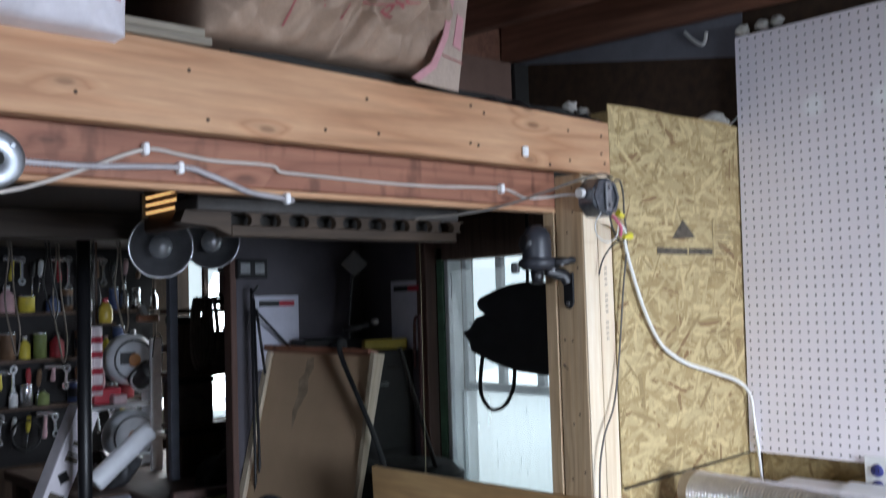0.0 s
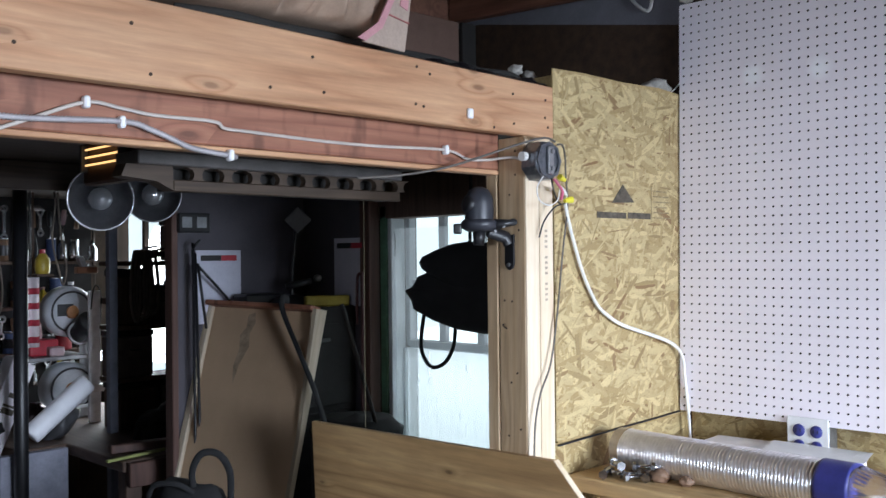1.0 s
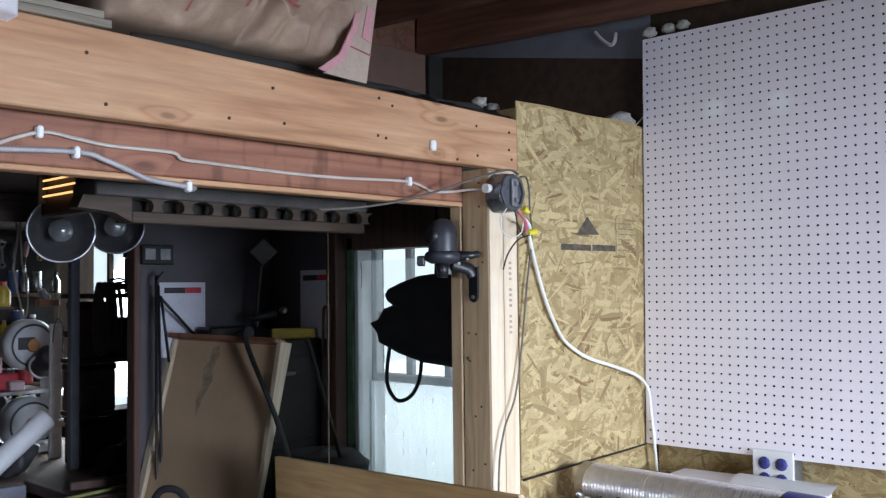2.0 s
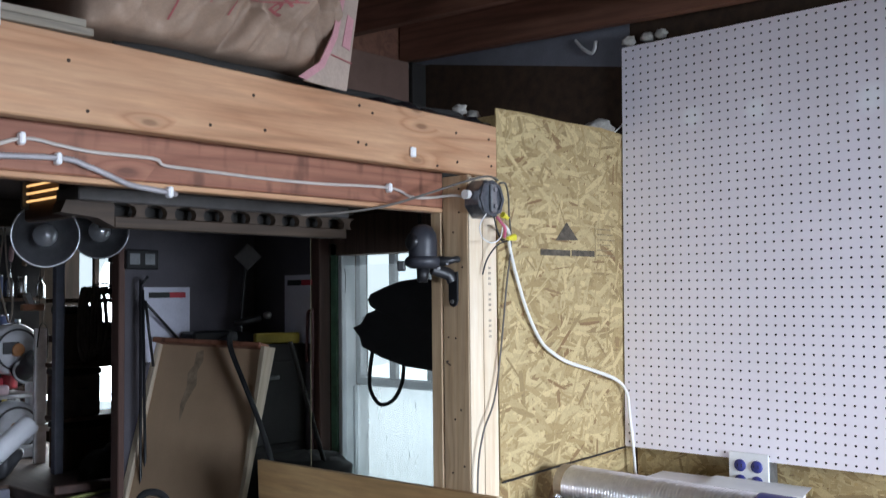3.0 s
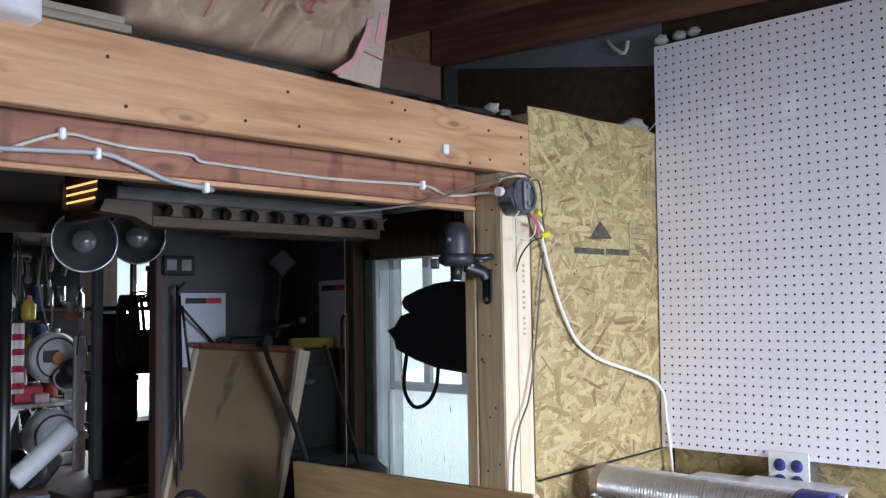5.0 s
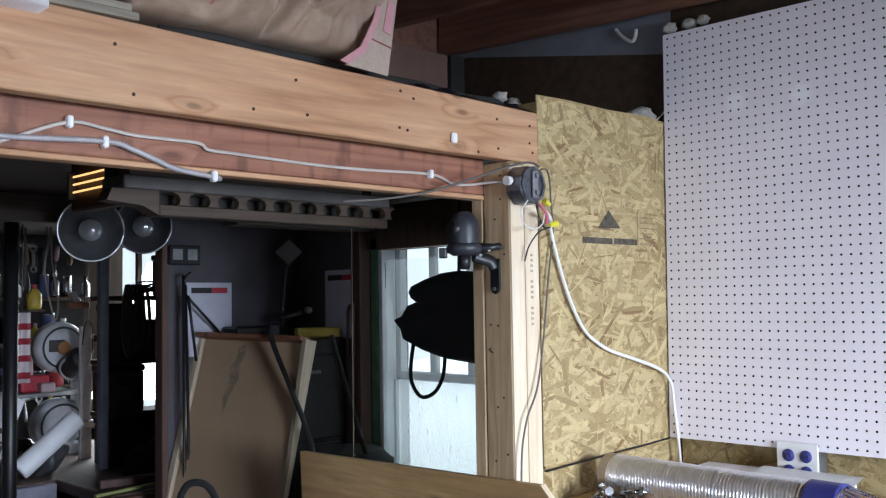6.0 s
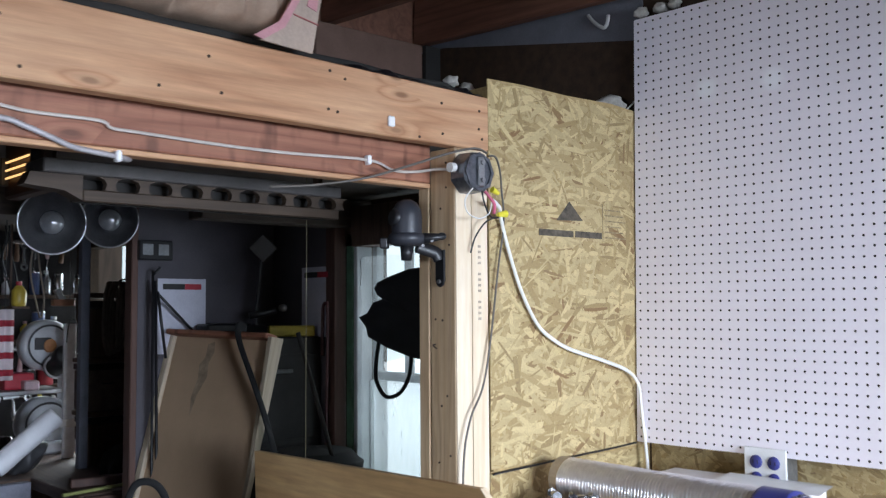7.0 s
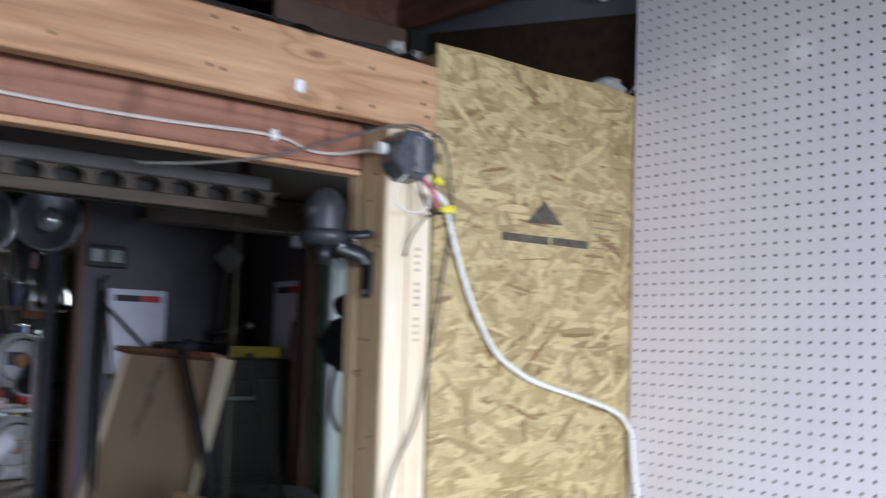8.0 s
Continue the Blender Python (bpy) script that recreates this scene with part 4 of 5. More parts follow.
solo("timber_post", box(-0.02, 0.02, -0.02, 0.02, 0, 2.058, 0.003), painted("blue_grey_paint", (0.17, 0.18, 0.22), 0.7, vary=0.2), "blue-grey painted post beside the shelves", "post", at=(1.935, 4.11, 0))
solo("steel_pole", rod((0, 0, 0), (0, 0, 2.058), 0.028, segs=20), BLACK, "black painted steel pole", "pole", at=(1.45, 3.9, 0), smooth=True)
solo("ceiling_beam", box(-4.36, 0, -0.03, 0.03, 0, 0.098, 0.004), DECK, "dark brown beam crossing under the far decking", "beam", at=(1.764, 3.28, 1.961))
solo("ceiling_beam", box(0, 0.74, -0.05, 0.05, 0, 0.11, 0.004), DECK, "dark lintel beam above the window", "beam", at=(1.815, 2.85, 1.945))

# ---- notched rack and glowing slats under the decking ----
rack = thing("notched_rack", (0.945, 1.96, 1.896), "brown weathered rack with a row of dark notches", "rack")
part("top_board", box(0.035, 0.83, -0.015, 0.10, 0.0345, 0.066, 0.003), painted("pale_grey_paint", (0.085, 0.077, 0.073), 0.6), rack, "pale grey top board")
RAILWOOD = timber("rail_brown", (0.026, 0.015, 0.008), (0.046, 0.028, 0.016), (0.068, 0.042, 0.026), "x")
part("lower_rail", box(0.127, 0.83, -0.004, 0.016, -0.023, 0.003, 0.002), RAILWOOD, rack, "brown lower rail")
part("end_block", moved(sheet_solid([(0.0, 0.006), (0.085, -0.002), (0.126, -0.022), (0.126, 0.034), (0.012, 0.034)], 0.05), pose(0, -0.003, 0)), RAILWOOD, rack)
# near-black board painted as the shadow inside the notches
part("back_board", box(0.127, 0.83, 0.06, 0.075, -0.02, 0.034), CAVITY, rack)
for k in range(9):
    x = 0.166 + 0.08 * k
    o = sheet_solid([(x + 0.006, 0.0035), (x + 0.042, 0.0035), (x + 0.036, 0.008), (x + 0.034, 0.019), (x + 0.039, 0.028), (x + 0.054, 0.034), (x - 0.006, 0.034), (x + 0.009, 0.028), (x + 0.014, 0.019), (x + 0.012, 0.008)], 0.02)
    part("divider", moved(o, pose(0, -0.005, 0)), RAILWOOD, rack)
for sx in (0.05, 0.78):
    part("hanger", box(sx, sx + 0.02, 0.03, 0.05, 0.0665, 0.163, 0.002), DARKWOOD, rack)

# made-up emissive bars stand in for orange light between slats
slats = thing("radiant_heater", (1.0, 2.24, 1.905), "dark box with three emissive bars standing in for orange-lit slats", "heater")
GLOWBAR = glow("glowing_bar", (1.0, 0.60, 0.24), 1.5)
part("housing", box(0.02, 0.06, -0.165, 0.085, 0.0, 0.158, 0.006), painted("brown_enamel", (0.05, 0.022, 0.012), 0.6), slats)
for k in range(3):
    part("glowing_bar", rod((0.012, -0.148, 0.048 + 0.0195 * k), (0.012, 0.048, 0.048 + 0.0195 * k), 0.0026, segs=8), GLOWBAR, slats, "emissive orange bar standing in for a lit slat", True)
for yy in (-0.158, 0.05):
    part("bar_holder", box(0.0, 0.0195, yy, yy + 0.010, 0.03, 0.1, 0.002), DARKGREY, slats)

# ---- clamp lamps ----
ALU = painted("spun_aluminium", (0.46, 0.46, 0.48), 0.3, 0.9, vary=0.15, scale=30)
BULB = painted("bulb_glass", (0.34, 0.35, 0.37), 0.16, 0.55, vary=0.05)


def clamp_lamp(at, target, r):
    t = thing("clamp_lamp", at, "spun aluminium clamp lamp with an unlit bulb", "lamp", "clamp lamps")
    t.matrix_world = Matrix.Translation(at) @ (Vector(target) - Vector(at)).to_track_quat("Z", "Y").to_matrix().to_4x4()
    part("reflector", lathe([(r, 0.0), (r * 1.02, 0.003), (r * 1.0, 0.005), (r * 0.965, 0.0), (r * 0.88, -0.03), (r * 0.66, -0.07), (r * 0.36, -0.098), (r * 0.26, -0.102), (r * 0.26, -0.108), (r * 0.4, -0.104), (r * 0.7, -0.076), (r * 0.92, -0.034), (r, 0.0)], 48), ALU, t, "", True)
    part("socket", lathe([(0.0, -0.075), (0.022, -0.075), (0.024, -0.1), (0.024, -0.17), (0.018, -0.18), (0.0, -0.18)], 20), BLACK, t, "", True)
    part("bulb", lathe([(0.014, -0.075), (0.02, -0.06), (0.038, -0.03), (0.041, -0.012), (0.034, 0.006), (0.018, 0.016), (0.0, 0.018)], 28), BULB, t, "clear glass bulb", True)
    part("rolled_rim", tube([(r * 1.01 * math.cos(a * math.pi / 20), r * 1.01 * math.sin(a * math.pi / 20), 0.002) for a in range(41)], 0.0028, 6, 1), STEEL, t, "", True)
    return t


for at, to, r in [((1.407, 3.066, 1.925), (0.2, -0.1, 1.72), 0.106), ((1.628, 3.125, 1.952), (0.05, 0.4, 1.9), 0.098)]:
    lamp = clamp_lamp(at, to, r)
    solo("lamp_bracket", tube([(at[0] + 0.03, at[1] + 0.12, at[2] + 0.02), (at[0] + 0.035, at[1] + 0.13, at[2] + 0.07), (at[0] + 0.03, at[1] + 0.13, 2.059)], 0.008, 8, 6), DARKGREY, "dark bent bracket under the decking", "bracket", "lamp brackets", smooth=True)

# ---- tray board leaning by the partition ----
tray = new("leaning_tray")
right = Vector((0.096, -0.555, -0.01)).normalized()
down = Vector((-0.40, -0.05, -1.53)).normalized()
norm = right.cross(down).normalized()
down = norm.cross(right) * -1 if norm.cross(right).dot(down) < 0 else norm.cross(right)
tray.matrix_world = Matrix(((right.x, norm.x, down.x, 1.958), (right.y, norm.y, down.y, 3.255), (right.z, norm.z, down.z, 1.535), (0, 0, 0, 1)))
tagged(tray, "tan hardboard tray with pale wooden rims leaning on the wall", "tray")
HARD = painted("tan_hardboard", (0.56, 0.39, 0.25), 0.7, vary=0.12, scale=4, fine=260)
RIM = timber("pale_rim", (0.38, 0.30, 0.21), (0.50, 0.41, 0.30), (0.57, 0.48, 0.37), "z")
face = 1 if norm.dot(Vector((-1, -0.6, 0))) > 0 else -1


def slab(x0, x1, y0, y1, z0, z1, bevel=0.003):
    return box(x0, x1, min(face * y0, face * y1), max(face * y0, face * y1), z0, z1, bevel)


part("panel", slab(0.0, 0.565, -0.008, 0.0, 0, 1.55), HARD, tray)
part("side_rim", slab(-0.034, -0.001, -0.03, 0.014, 0, 1.55), RIM, tray, "pale wooden rim")
o = bmesh.new()
for x in (0.566, 0.584):
    for d, z in ((-0.01, -0.005), (0.045, 0.0), (0.012, 0.45), (0.012, 1.55), (-0.01, 1.55)):
        o.verts.new((x, face * d, z))
o.verts.ensure_lookup_table()
vv = o.verts
o.faces.new(vv[0:5])
o.faces.new(vv[5:10])
for k in range(5):
    o.faces.new((vv[k], vv[(k + 1) % 5], vv[5 + (k + 1) % 5], vv[5 + k]))
bmesh.ops.recalc_face_normals(o, faces=o.faces[:])
part("side_rim", o, RIM, tray, "pale wooden rim")
part("top_rim", slab(0.0, 0.565, 0.001, 0.055, -0.012, 0.006), REDFIR, tray, "reddish wooden top rim")
o = bmesh.new()
o.faces.new([o.verts.new((x, face * 0.0012, z)) for x, z in [(0.20, 0.03), (0.235, 0.02), (0.245, 0.06), (0.225, 0.10), (0.235, 0.15), (0.20, 0.22), (0.185, 0.30), (0.17, 0.23), (0.185, 0.16), (0.175, 0.11), (0.20, 0.08)]])
part("stain", o, painted("grey_stain", (0.40, 0.30, 0.205), 0.8, vary=0.35, scale=30), tray, "faint grey smear")
o = tube([(0.42, face * 0.03, -0.03), (0.43, face * 0.068, -0.022), (0.45, face * 0.066, 0.03), (0.55, face * 0.055, 0.16), (0.645, face * 0.05, 0.28), (0.73, face * 0.04, 0.42), (0.79, face * 0.03, 0.6), (0.81, face * 0.02, 1.0)], 0.019, 8, 8, 0.35)
strap = mesh_object("black_strap", o, CLOTH, True)
strap.matrix_world = tray.matrix_world.copy()
tagged(strap, "black webbing strap slung over the tray", "strap")
solo("black_bar", rod((0, 0, 0), (0.075, 0.1, 0.45), 0.008, segs=8), CAVITY, "thin black bar leaning behind the tray", "bar", at=(2.19, 2.55, 1.10), turn=(0, 0, 90))

# ---- black stand, cabinet and lamp by the partition ----
stand = thing("folding_stand", (1.84, 3.2, 0), "thin black folding metal stand", "stand")
for a, b_ in [((0.0, 0.0, 0), (-0.01, 0.0, 1.78)), ((0.03, -0.01, 0), (0.0, 0, 1.74)), ((0.0, -0.005, 1.70), (0.175, 0.04, 1.55)), ((0.005, -0.01, 1.70), (0.045, 0.0, 1.45)), ((-0.015, -0.01, 1.76), (0.01, -0.02, 1.79))]:
    part("rod", rod(a, b_, 0.0055, segs=8), BLACK, stand, "", True)
BLACKSTEEL = painted("near_black_steel", (0.016, 0.015, 0.016), 0.8)
cab = thing("steel_cabinet", (2.205, 3.09, 0), "dark grey steel cabinet with clutter on top", "cabinet")
part("body", box(-0.185, 0.19, -0.17, 0.185, 0, 1.525, 0.006), BLACKSTEEL, cab)
for k in range(4):
    d = part("drawer", box(-0.17, 0.175, -0.178, -0.171, 0.12 + 0.34 * k, 0.44 + 0.34 * k, 0.003), BLACKSTEEL, cab)
    part("handle", box(-0.05, 0.05, -0.19, -0.1785, 0.37 + 0.34 * k, 0.385 + 0.34 * k, 0.003), DARKGREY, d)
dl = thing("desk_lamp", (2.215, 3.10, 1.5255), "dark bench lamp with a pale round head", "lamp")
part("base", lathe([(0.0, 0.0), (0.09, 0.0), (0.09, 0.012), (0.07, 0.03), (0.025, 0.045), (0.0, 0.045)], 24), BLACK, dl, "", True)
part("stem", tube([(0, 0, 0.04), (0.0, 0.0, 0.12), (0.012, 0.005, 0.2), (0.012, -0.012, 0.30)], 0.007, 10, 6), BLACK, dl, "dark stem", True)
part("head", moved(box(-0.039, 0.039, -0.006, 0.006, -0.039, 0.039, 0.004), pose(0.01, -0.03, 0.345, 0, 45, -35)), painted("pale_shade", (0.095, 0.09, 0.09), 0.6), dl, "pale grey diamond-shaped plate")
part("arm", rod((-0.05, -0.03, 0.08), (0.05, -0.06, 0.10), 0.013, segs=10), BLACK, dl, "", True)
part("knob", moved(lathe([(0.0, 0.016), (0.014, 0.012), (0.018, 0.0), (0.012, -0.012), (0.0, -0.014)], 16), pose(0.075, -0.07, 0.11)), STEEL, dl, "bright knob", True)
solo("yellow_level", box(-0.09, 0.09, -0.02, 0.02, 0, 0.042, 0.005), painted("dull_yellow", (0.42, 0.33, 0.05), 0.5), "dull yellow level on the cabinet", "level", at=(2.29, 2.97, 1.5255), turn=(0, 0, -20))
solo("dark_case", box(-0.1, 0.1, -0.05, 0.05, 0, 0.05, 0.008), BLACK, "dark tool case on the cabinet", "case", at=(2.13, 3.2, 1.5255))
solo("waste_bin", lathe([(0.0, 0.0), (0.15, 0.0), (0.17, 1.06), (0.175, 1.09), (0.16, 1.10), (0.13, 1.13), (0.07, 1.12), (0.0, 1.145)], 28), CLOTH, "black bin with a black liner folded over", "bin", at=(2.2, 2.68, 0), smooth=True)
solo("pull_cord", tube([(0, 0, 2.059), (0.001, 0, 1.9), (0.0, 0, 1.5), (0.0, 0, 1.0)], 0.0009, 5, 4), painted("tan_string", (0.2, 0.17, 0.1), 0.8), "thin tan pull cord hanging from the decking", "cord", at=(1.80, 2.15, 0))
solo("hanging_hose", tube([(2.39, 2.905, 1.45), (2.388, 2.90, 1.6), (2.385, 2.89, 1.645), (2.384, 2.87, 1.65), (2.384, 2.86, 1.6), (2.385, 2.87, 1.1), (2.386, 2.86, 0.5)], 0.006, 8, 6), painted("maroon_rubber", (0.10, 0.04, 0.045), 0.5), "thin maroon hose hooked beside the window", "hose", smooth=True)
meter = thing("meter_box", (1.79, 3.23, 1.82), "small dark box with two pale dials", "meter")
part("body", box(0.0, 0.135, 0.0, 0.049, 0, 0.075, 0.004), BLACK, meter)
for u in (0.012, 0.075):
    part("dial", box(u, u + 0.042, -0.003, -0.0005, 0.018, 0.06, 0.001), painted("dial_glass", (0.26, 0.27, 0.28), 0.25) if "dial_glass" not in bpy.data.materials else bpy.data.materials["dial_glass"], meter)

# ---- black clamp on the post, and the bag behind it ----
clamp = thing("swivel_clamp", (1.785, 1.553, 1.695), "black plastic swivel clamp screwed to the post", "clamp")
o = tube([(-0.060, 0.022, 0.082), (-0.035, 0.012, 0.074), (-0.014, 0.004, 0.066), (-0.006, 0.0, 0.05)], 0.017, 10, 6, 0.7)
part("bracket", o, BLACK, clamp, "curved bracket arm", True)
o = sheet_solid([(-0.016, 0.07), (-0.016, 0.0), (-0.011, -0.011), (0.0, -0.016), (0.011, -0.011), (0.016, 0.0), (0.016, 0.075)], 0.006)
bmesh.ops.bevel(o, geom=o.edges[:], offset=0.0015, segments=1, affect="EDGES")
part("mounting_plate", moved(o, pose(-0.007, 0, 0, 0, 0, -90)), BLACK, clamp)
part("bolt", rod((-0.012, 0, -0.002), (-0.006, 0, -0.002), 0.005, segs=8), STEEL, clamp)
GREYPLASTIC = painted("dark_grey_plastic", (0.03, 0.032, 0.04), 0.42)
part("dome", moved(lathe([(0.036, 0.0), (0.0365, 0.045), (0.034, 0.062), (0.024, 0.079), (0.010, 0.086), (0.0, 0.087)], 28), pose(-0.084, 0.030, 0.107)), GREYPLASTIC, clamp, "dark grey dome", True)
part("side_cap", moved(lathe([(0.0, 0.008), (0.016, 0.008), (0.021, 0.004), (0.022, -0.006)], 20), pose(-0.117, 0.037, 0.150, 0, -82, -10)), BLACK, clamp, "round black side cap", True)
part("collar", moved(lathe([(0.0, -0.016), (0.030, -0.016), (0.044, -0.008), (0.046, 0.006), (0.039, 0.014), (0.0, 0.016)], 24), pose(-0.084, 0.030, 0.098)), GREYPLASTIC, clamp, "", True)
part("lever", rod((-0.065, 0.010, 0.098), (-0.026, -0.040, 0.104), 0.016, 0.006, 12), BLACK, clamp, "tapered black lever", True)
part("lever_ring", tube([(-0.032 + 0.006 * math.cos(a * math.pi / 6), -0.036 - 0.006 * math.cos(a * math.pi / 6), 0.104 + 0.006 * math.sin(a * math.pi / 6)) for a in range(13)], 0.003, 6, 2), BLACK, clamp, "", True)
part("clip", moved(box(-0.013, 0.013, -0.010, 0.010, -0.014, 0.012, 0.004, segs=2), pose(-0.122, 0.068, 0.090, 0, 0, 40)), BLACK, clamp)
part("neck", rod((-0.084, 0.030, 0.084), (-0.086, 0.030, 0.048), 0.017, 0.013, 14), BLACK, clamp, "", True)
for sx, sy, sz in ((-0.046, -0.018, 0.094), (-0.068, -0.010, 0.082)):
    part("screw", rod((sx, sy, sz), (sx - 0.004, sy - 0.004, sz), 0.0038, segs=8), STEEL, clamp, "bright screw")

tote = thing("tote_bag", (2.244, 2.26, 1.45), "black cloth tote bag hanging by the window", "bag", turn=(0, 0, -43.8))
edge = [(-0.058, 0.212), (-0.076, 0.226), (-0.084, 0.247), (-0.074, 0.266), (-0.03, 0.288), (0.03, 0.310), (0.09, 0.318), (0.16, 0.312), (0.23, 0.26), (0.25, 0.10), (0.22, 0.01), (0.14, 0.0), (0.04, 0.018), (-0.04, 0.05), (-0.105, 0.088), (-0.112, 0.12), (-0.135, 0.152), (-0.108, 0.165), (-0.088, 0.20)]
o = bmesh.new()
cx, cz = 0.07, 0.15
fine = []
for (a, b_), (c, d) in zip(edge, edge[1:] + edge[:1]):
    for k in range(4):
        fine.append((a + (c - a) * k / 4, b_ + (d - b_) * k / 4))
for side in (-1, 1):
    rings = []
    for s in (1.0, 0.95, 0.8, 0.55, 0.25):
        d = 0.065 * math.sqrt(max(0, 1 - s * s)) * side
        rings.append([o.verts.new((cx + (x - cx) * s, d + 0.012 * side * noise.noise(Vector((x * 14, s * 3, z * 14))) * (1 - s), cz + (z - cz) * s)) for x, z in fine])
    for p, q in zip(rings, rings[1:]):
        for k in range(len(fine)):
            f = (p[k], p[(k + 1) % len(fine)], q[(k + 1) % len(fine)], q[k])
            o.faces.new(f if side < 0 else f[::-1])
    o.faces.new(rings[-1] if side < 0 else rings[-1][::-1])
bmesh.ops.remove_doubles(o, verts=o.verts, dist=0.0005)
part("body", o, CLOTH, tote, "", True)
part("handle", tube([(-0.068, 0.0, 0.075), (-0.078, 0.0, 0.0), (-0.076, 0.0, -0.06), (-0.045, 0.0, -0.108), (0.0, 0.0, -0.095), (0.03, 0.0, -0.04), (0.038, 0.0, 0.03)], 0.0095, 8, 8, 0.7), CLOTH, tote, "drooping webbing handle", True)
part("strap", tube([(0.09, 0.0, 0.30), (0.092, 0.0, 0.40), (0.095, 0.0, 0.5), (0.095, 0.0, 0.605)], 0.011, 8, 4, 0.35), CLOTH, tote, "strap running up to the decking", True)

# ---- far bench, saw and clutter ----
fb = thing("workbench", (1.95, 4.2, 0), "dark old workbench under the tool wall", "workbench")
part("worktop", sheet_solid([(-0.48, 0.85), (0.46, 0.85), (0.46, -0.72), (-0.27, -0.72), (-0.27, -0.19), (-0.48, -0.19)], 0.045, 0.004), DARKWOOD, fb).matrix_local = Matrix(((1, 0, 0, 0), (0, 0, 1, 0), (0, -1, 0, 0.93), (0, 0, 0, 1)))
part("front_rail", box(-0.26, 0.44, -0.76, -0.725, 0.83, 0.925, 0.004), REDPOST, fb, "reddish front rail")
part("grey_panel", box(-0.56, -0.28, -0.235, -0.195, 0.0, 0.92, 0.003), painted("blue_grey_panel", (0.24, 0.245, 0.30), 0.6), fb, "blue-grey panel below the top")
for lx, ly in ((-0.25, -0.7), (0.38, -0.7), (-0.45, 0.75), (0.38, 0.75)):
    part("leg", box(lx, lx + 0.07, ly, ly + 0.07, 0, 0.8845, 0.004), DARKWOOD, fb)

CAST = painted("grey_cast_iron_paint", (0.58, 0.60, 0.64), 0.45, vary=0.18, scale=12)
saw = thing("band_saw", (1.99, 4.72, 0.9305), "pale grey band saw standing on the bench", "band saw")
part("base", box(-0.17, 0.13, -0.10, 0.12, 0, 0.06, 0.01), CAST, saw)
for z, r in ((0.14, 0.135), (0.53, 0.128)):
    c = part("wheel_cover", moved(lathe([(0.0, 0.045), (r * 0.55, 0.05), (r * 0.9, 0.04), (r, 0.02), (r, -0.05), (0.0, -0.05)], 36), pose(0, 0, z, 90, 0, 0)), CAST, saw, "round wheel cover", True)
    part("hub", moved(lathe([(0.0, 0.066), (0.03, 0.062), (0.036, 0.045)], 16), pose(0, 0, z, 90, 0, 0)), painted("orange_plastic", (0.50, 0.22, 0.08), 0.5) if "orange_plastic" not in bpy.data.materials else bpy.data.materials["orange_plastic"], c)
    part("cover_ring", moved(lathe([(r * 0.74, 0.0485), (r * 0.78, 0.054), (r * 0.82, 0.0475)], 36), pose(0, 0, z, 90, 0, 0)), DARKGREY, c, "", True)
part("column", box(0.07, 0.13, -0.03, 0.04, 0.06, 0.55, 0.012, segs=2), CAST, saw)
part("table", box(-0.28, 0.04, -0.15, 0.09, 0.30, 0.322, 0.004), STEEL, saw, "thin steel table")
part("name_plate", box(-0.075, 0.005, -0.0565, -0.052, 0.51, 0.57, 0.002), DARKGREY, saw)
part("motor", moved(lathe([(0.0, 0.08), (0.05, 0.08), (0.055, 0.07), (0.055, -0.06), (0.0, -0.06)], 24), pose(0.03, -0.09, 0.45, 60, 20, 0)), BLACK, saw, "black motor", True)
part("chrome_ring", moved(lathe([(0.045, 0.0), (0.058, 0.012), (0.06, 0.0), (0.045, -0.006)], 24), pose(0.0, -0.13, 0.425, 70, 0, 0)), STEEL, saw, "bright ring", True)

rail = thing("steel_rail", (2.005, 4.45, 0.93), "white enamelled steel upright with a wire hook", "rail")
part("upright", box(-0.030, 0.028, -0.008, 0.008, 0.0, 0.64, 0.002), painted("white_enamel", (0.80, 0.82, 0.88), 0.4), rail)
part("wire_hook", tube([(-0.02, -0.01, 0.55), (-0.01, -0.012, 0.64), (0.01, -0.012, 0.665), (0.03, -0.012, 0.62), (0.028, -0.012, 0.5)], 0.003, 6), BLACK, rail, "", True)
part("foot", box(-0.06, 0.045, -0.04, 0.03, 0.15, 0.185, 0.006), WHITE, rail)
solo("paper_roll", moved(lathe([(0.0, 0.0), (0.042, 0.0), (0.045, 0.01), (0.045, 0.315), (0.042, 0.325), (0.015, 0.325), (0.015, 0.31), (0.0, 0.31)], 28), pose(0, 0, 0, 0, 51, 0)), painted("white_roll", (0.82, 0.82, 0.86), 0.55, vary=0.08), "white roll of paper slanting over the bench", "roll", at=(1.57, 4.12, 0.965), smooth=True)
solo("plastic_bag", moved(lump(0.10, 4.2, 0.5), pose(0, 0, 0, 0, -45, 0)), DARKGREY, "crumpled dark plastic bag under the roll", "bag", at=(1.72, 4.2, 0.99), smooth=True)
solo("steel_kettle", lathe([(0.0, 0.0), (0.06, 0.0), (0.085, 0.03), (0.09, 0.06), (0.07, 0.1), (0.04, 0.118), (0.038, 0.13), (0.0, 0.135)], 28), painted("dark_chrome", (0.16, 0.14, 0.15), 0.12, 0.9), "dark shiny steel pot on the bench", "pot", at=(1.70, 4.42, 0.9305), smooth=True)
solo("green_lath", box(-0.14, 0.14, -0.008, 0.008, 0, 0.012, 0.002), painted("yellow_green_paint", (0.32, 0.34, 0.12), 0.6), "yellow-green lath lying on the bench edge", "lath", at=(1.76, 3.53, 0.9305), turn=(0, 0, 12))
plane = thing("hand_plane", (1.99, 4.50, 1.655), "brown wooden hand plane hung from the decking", "plane")
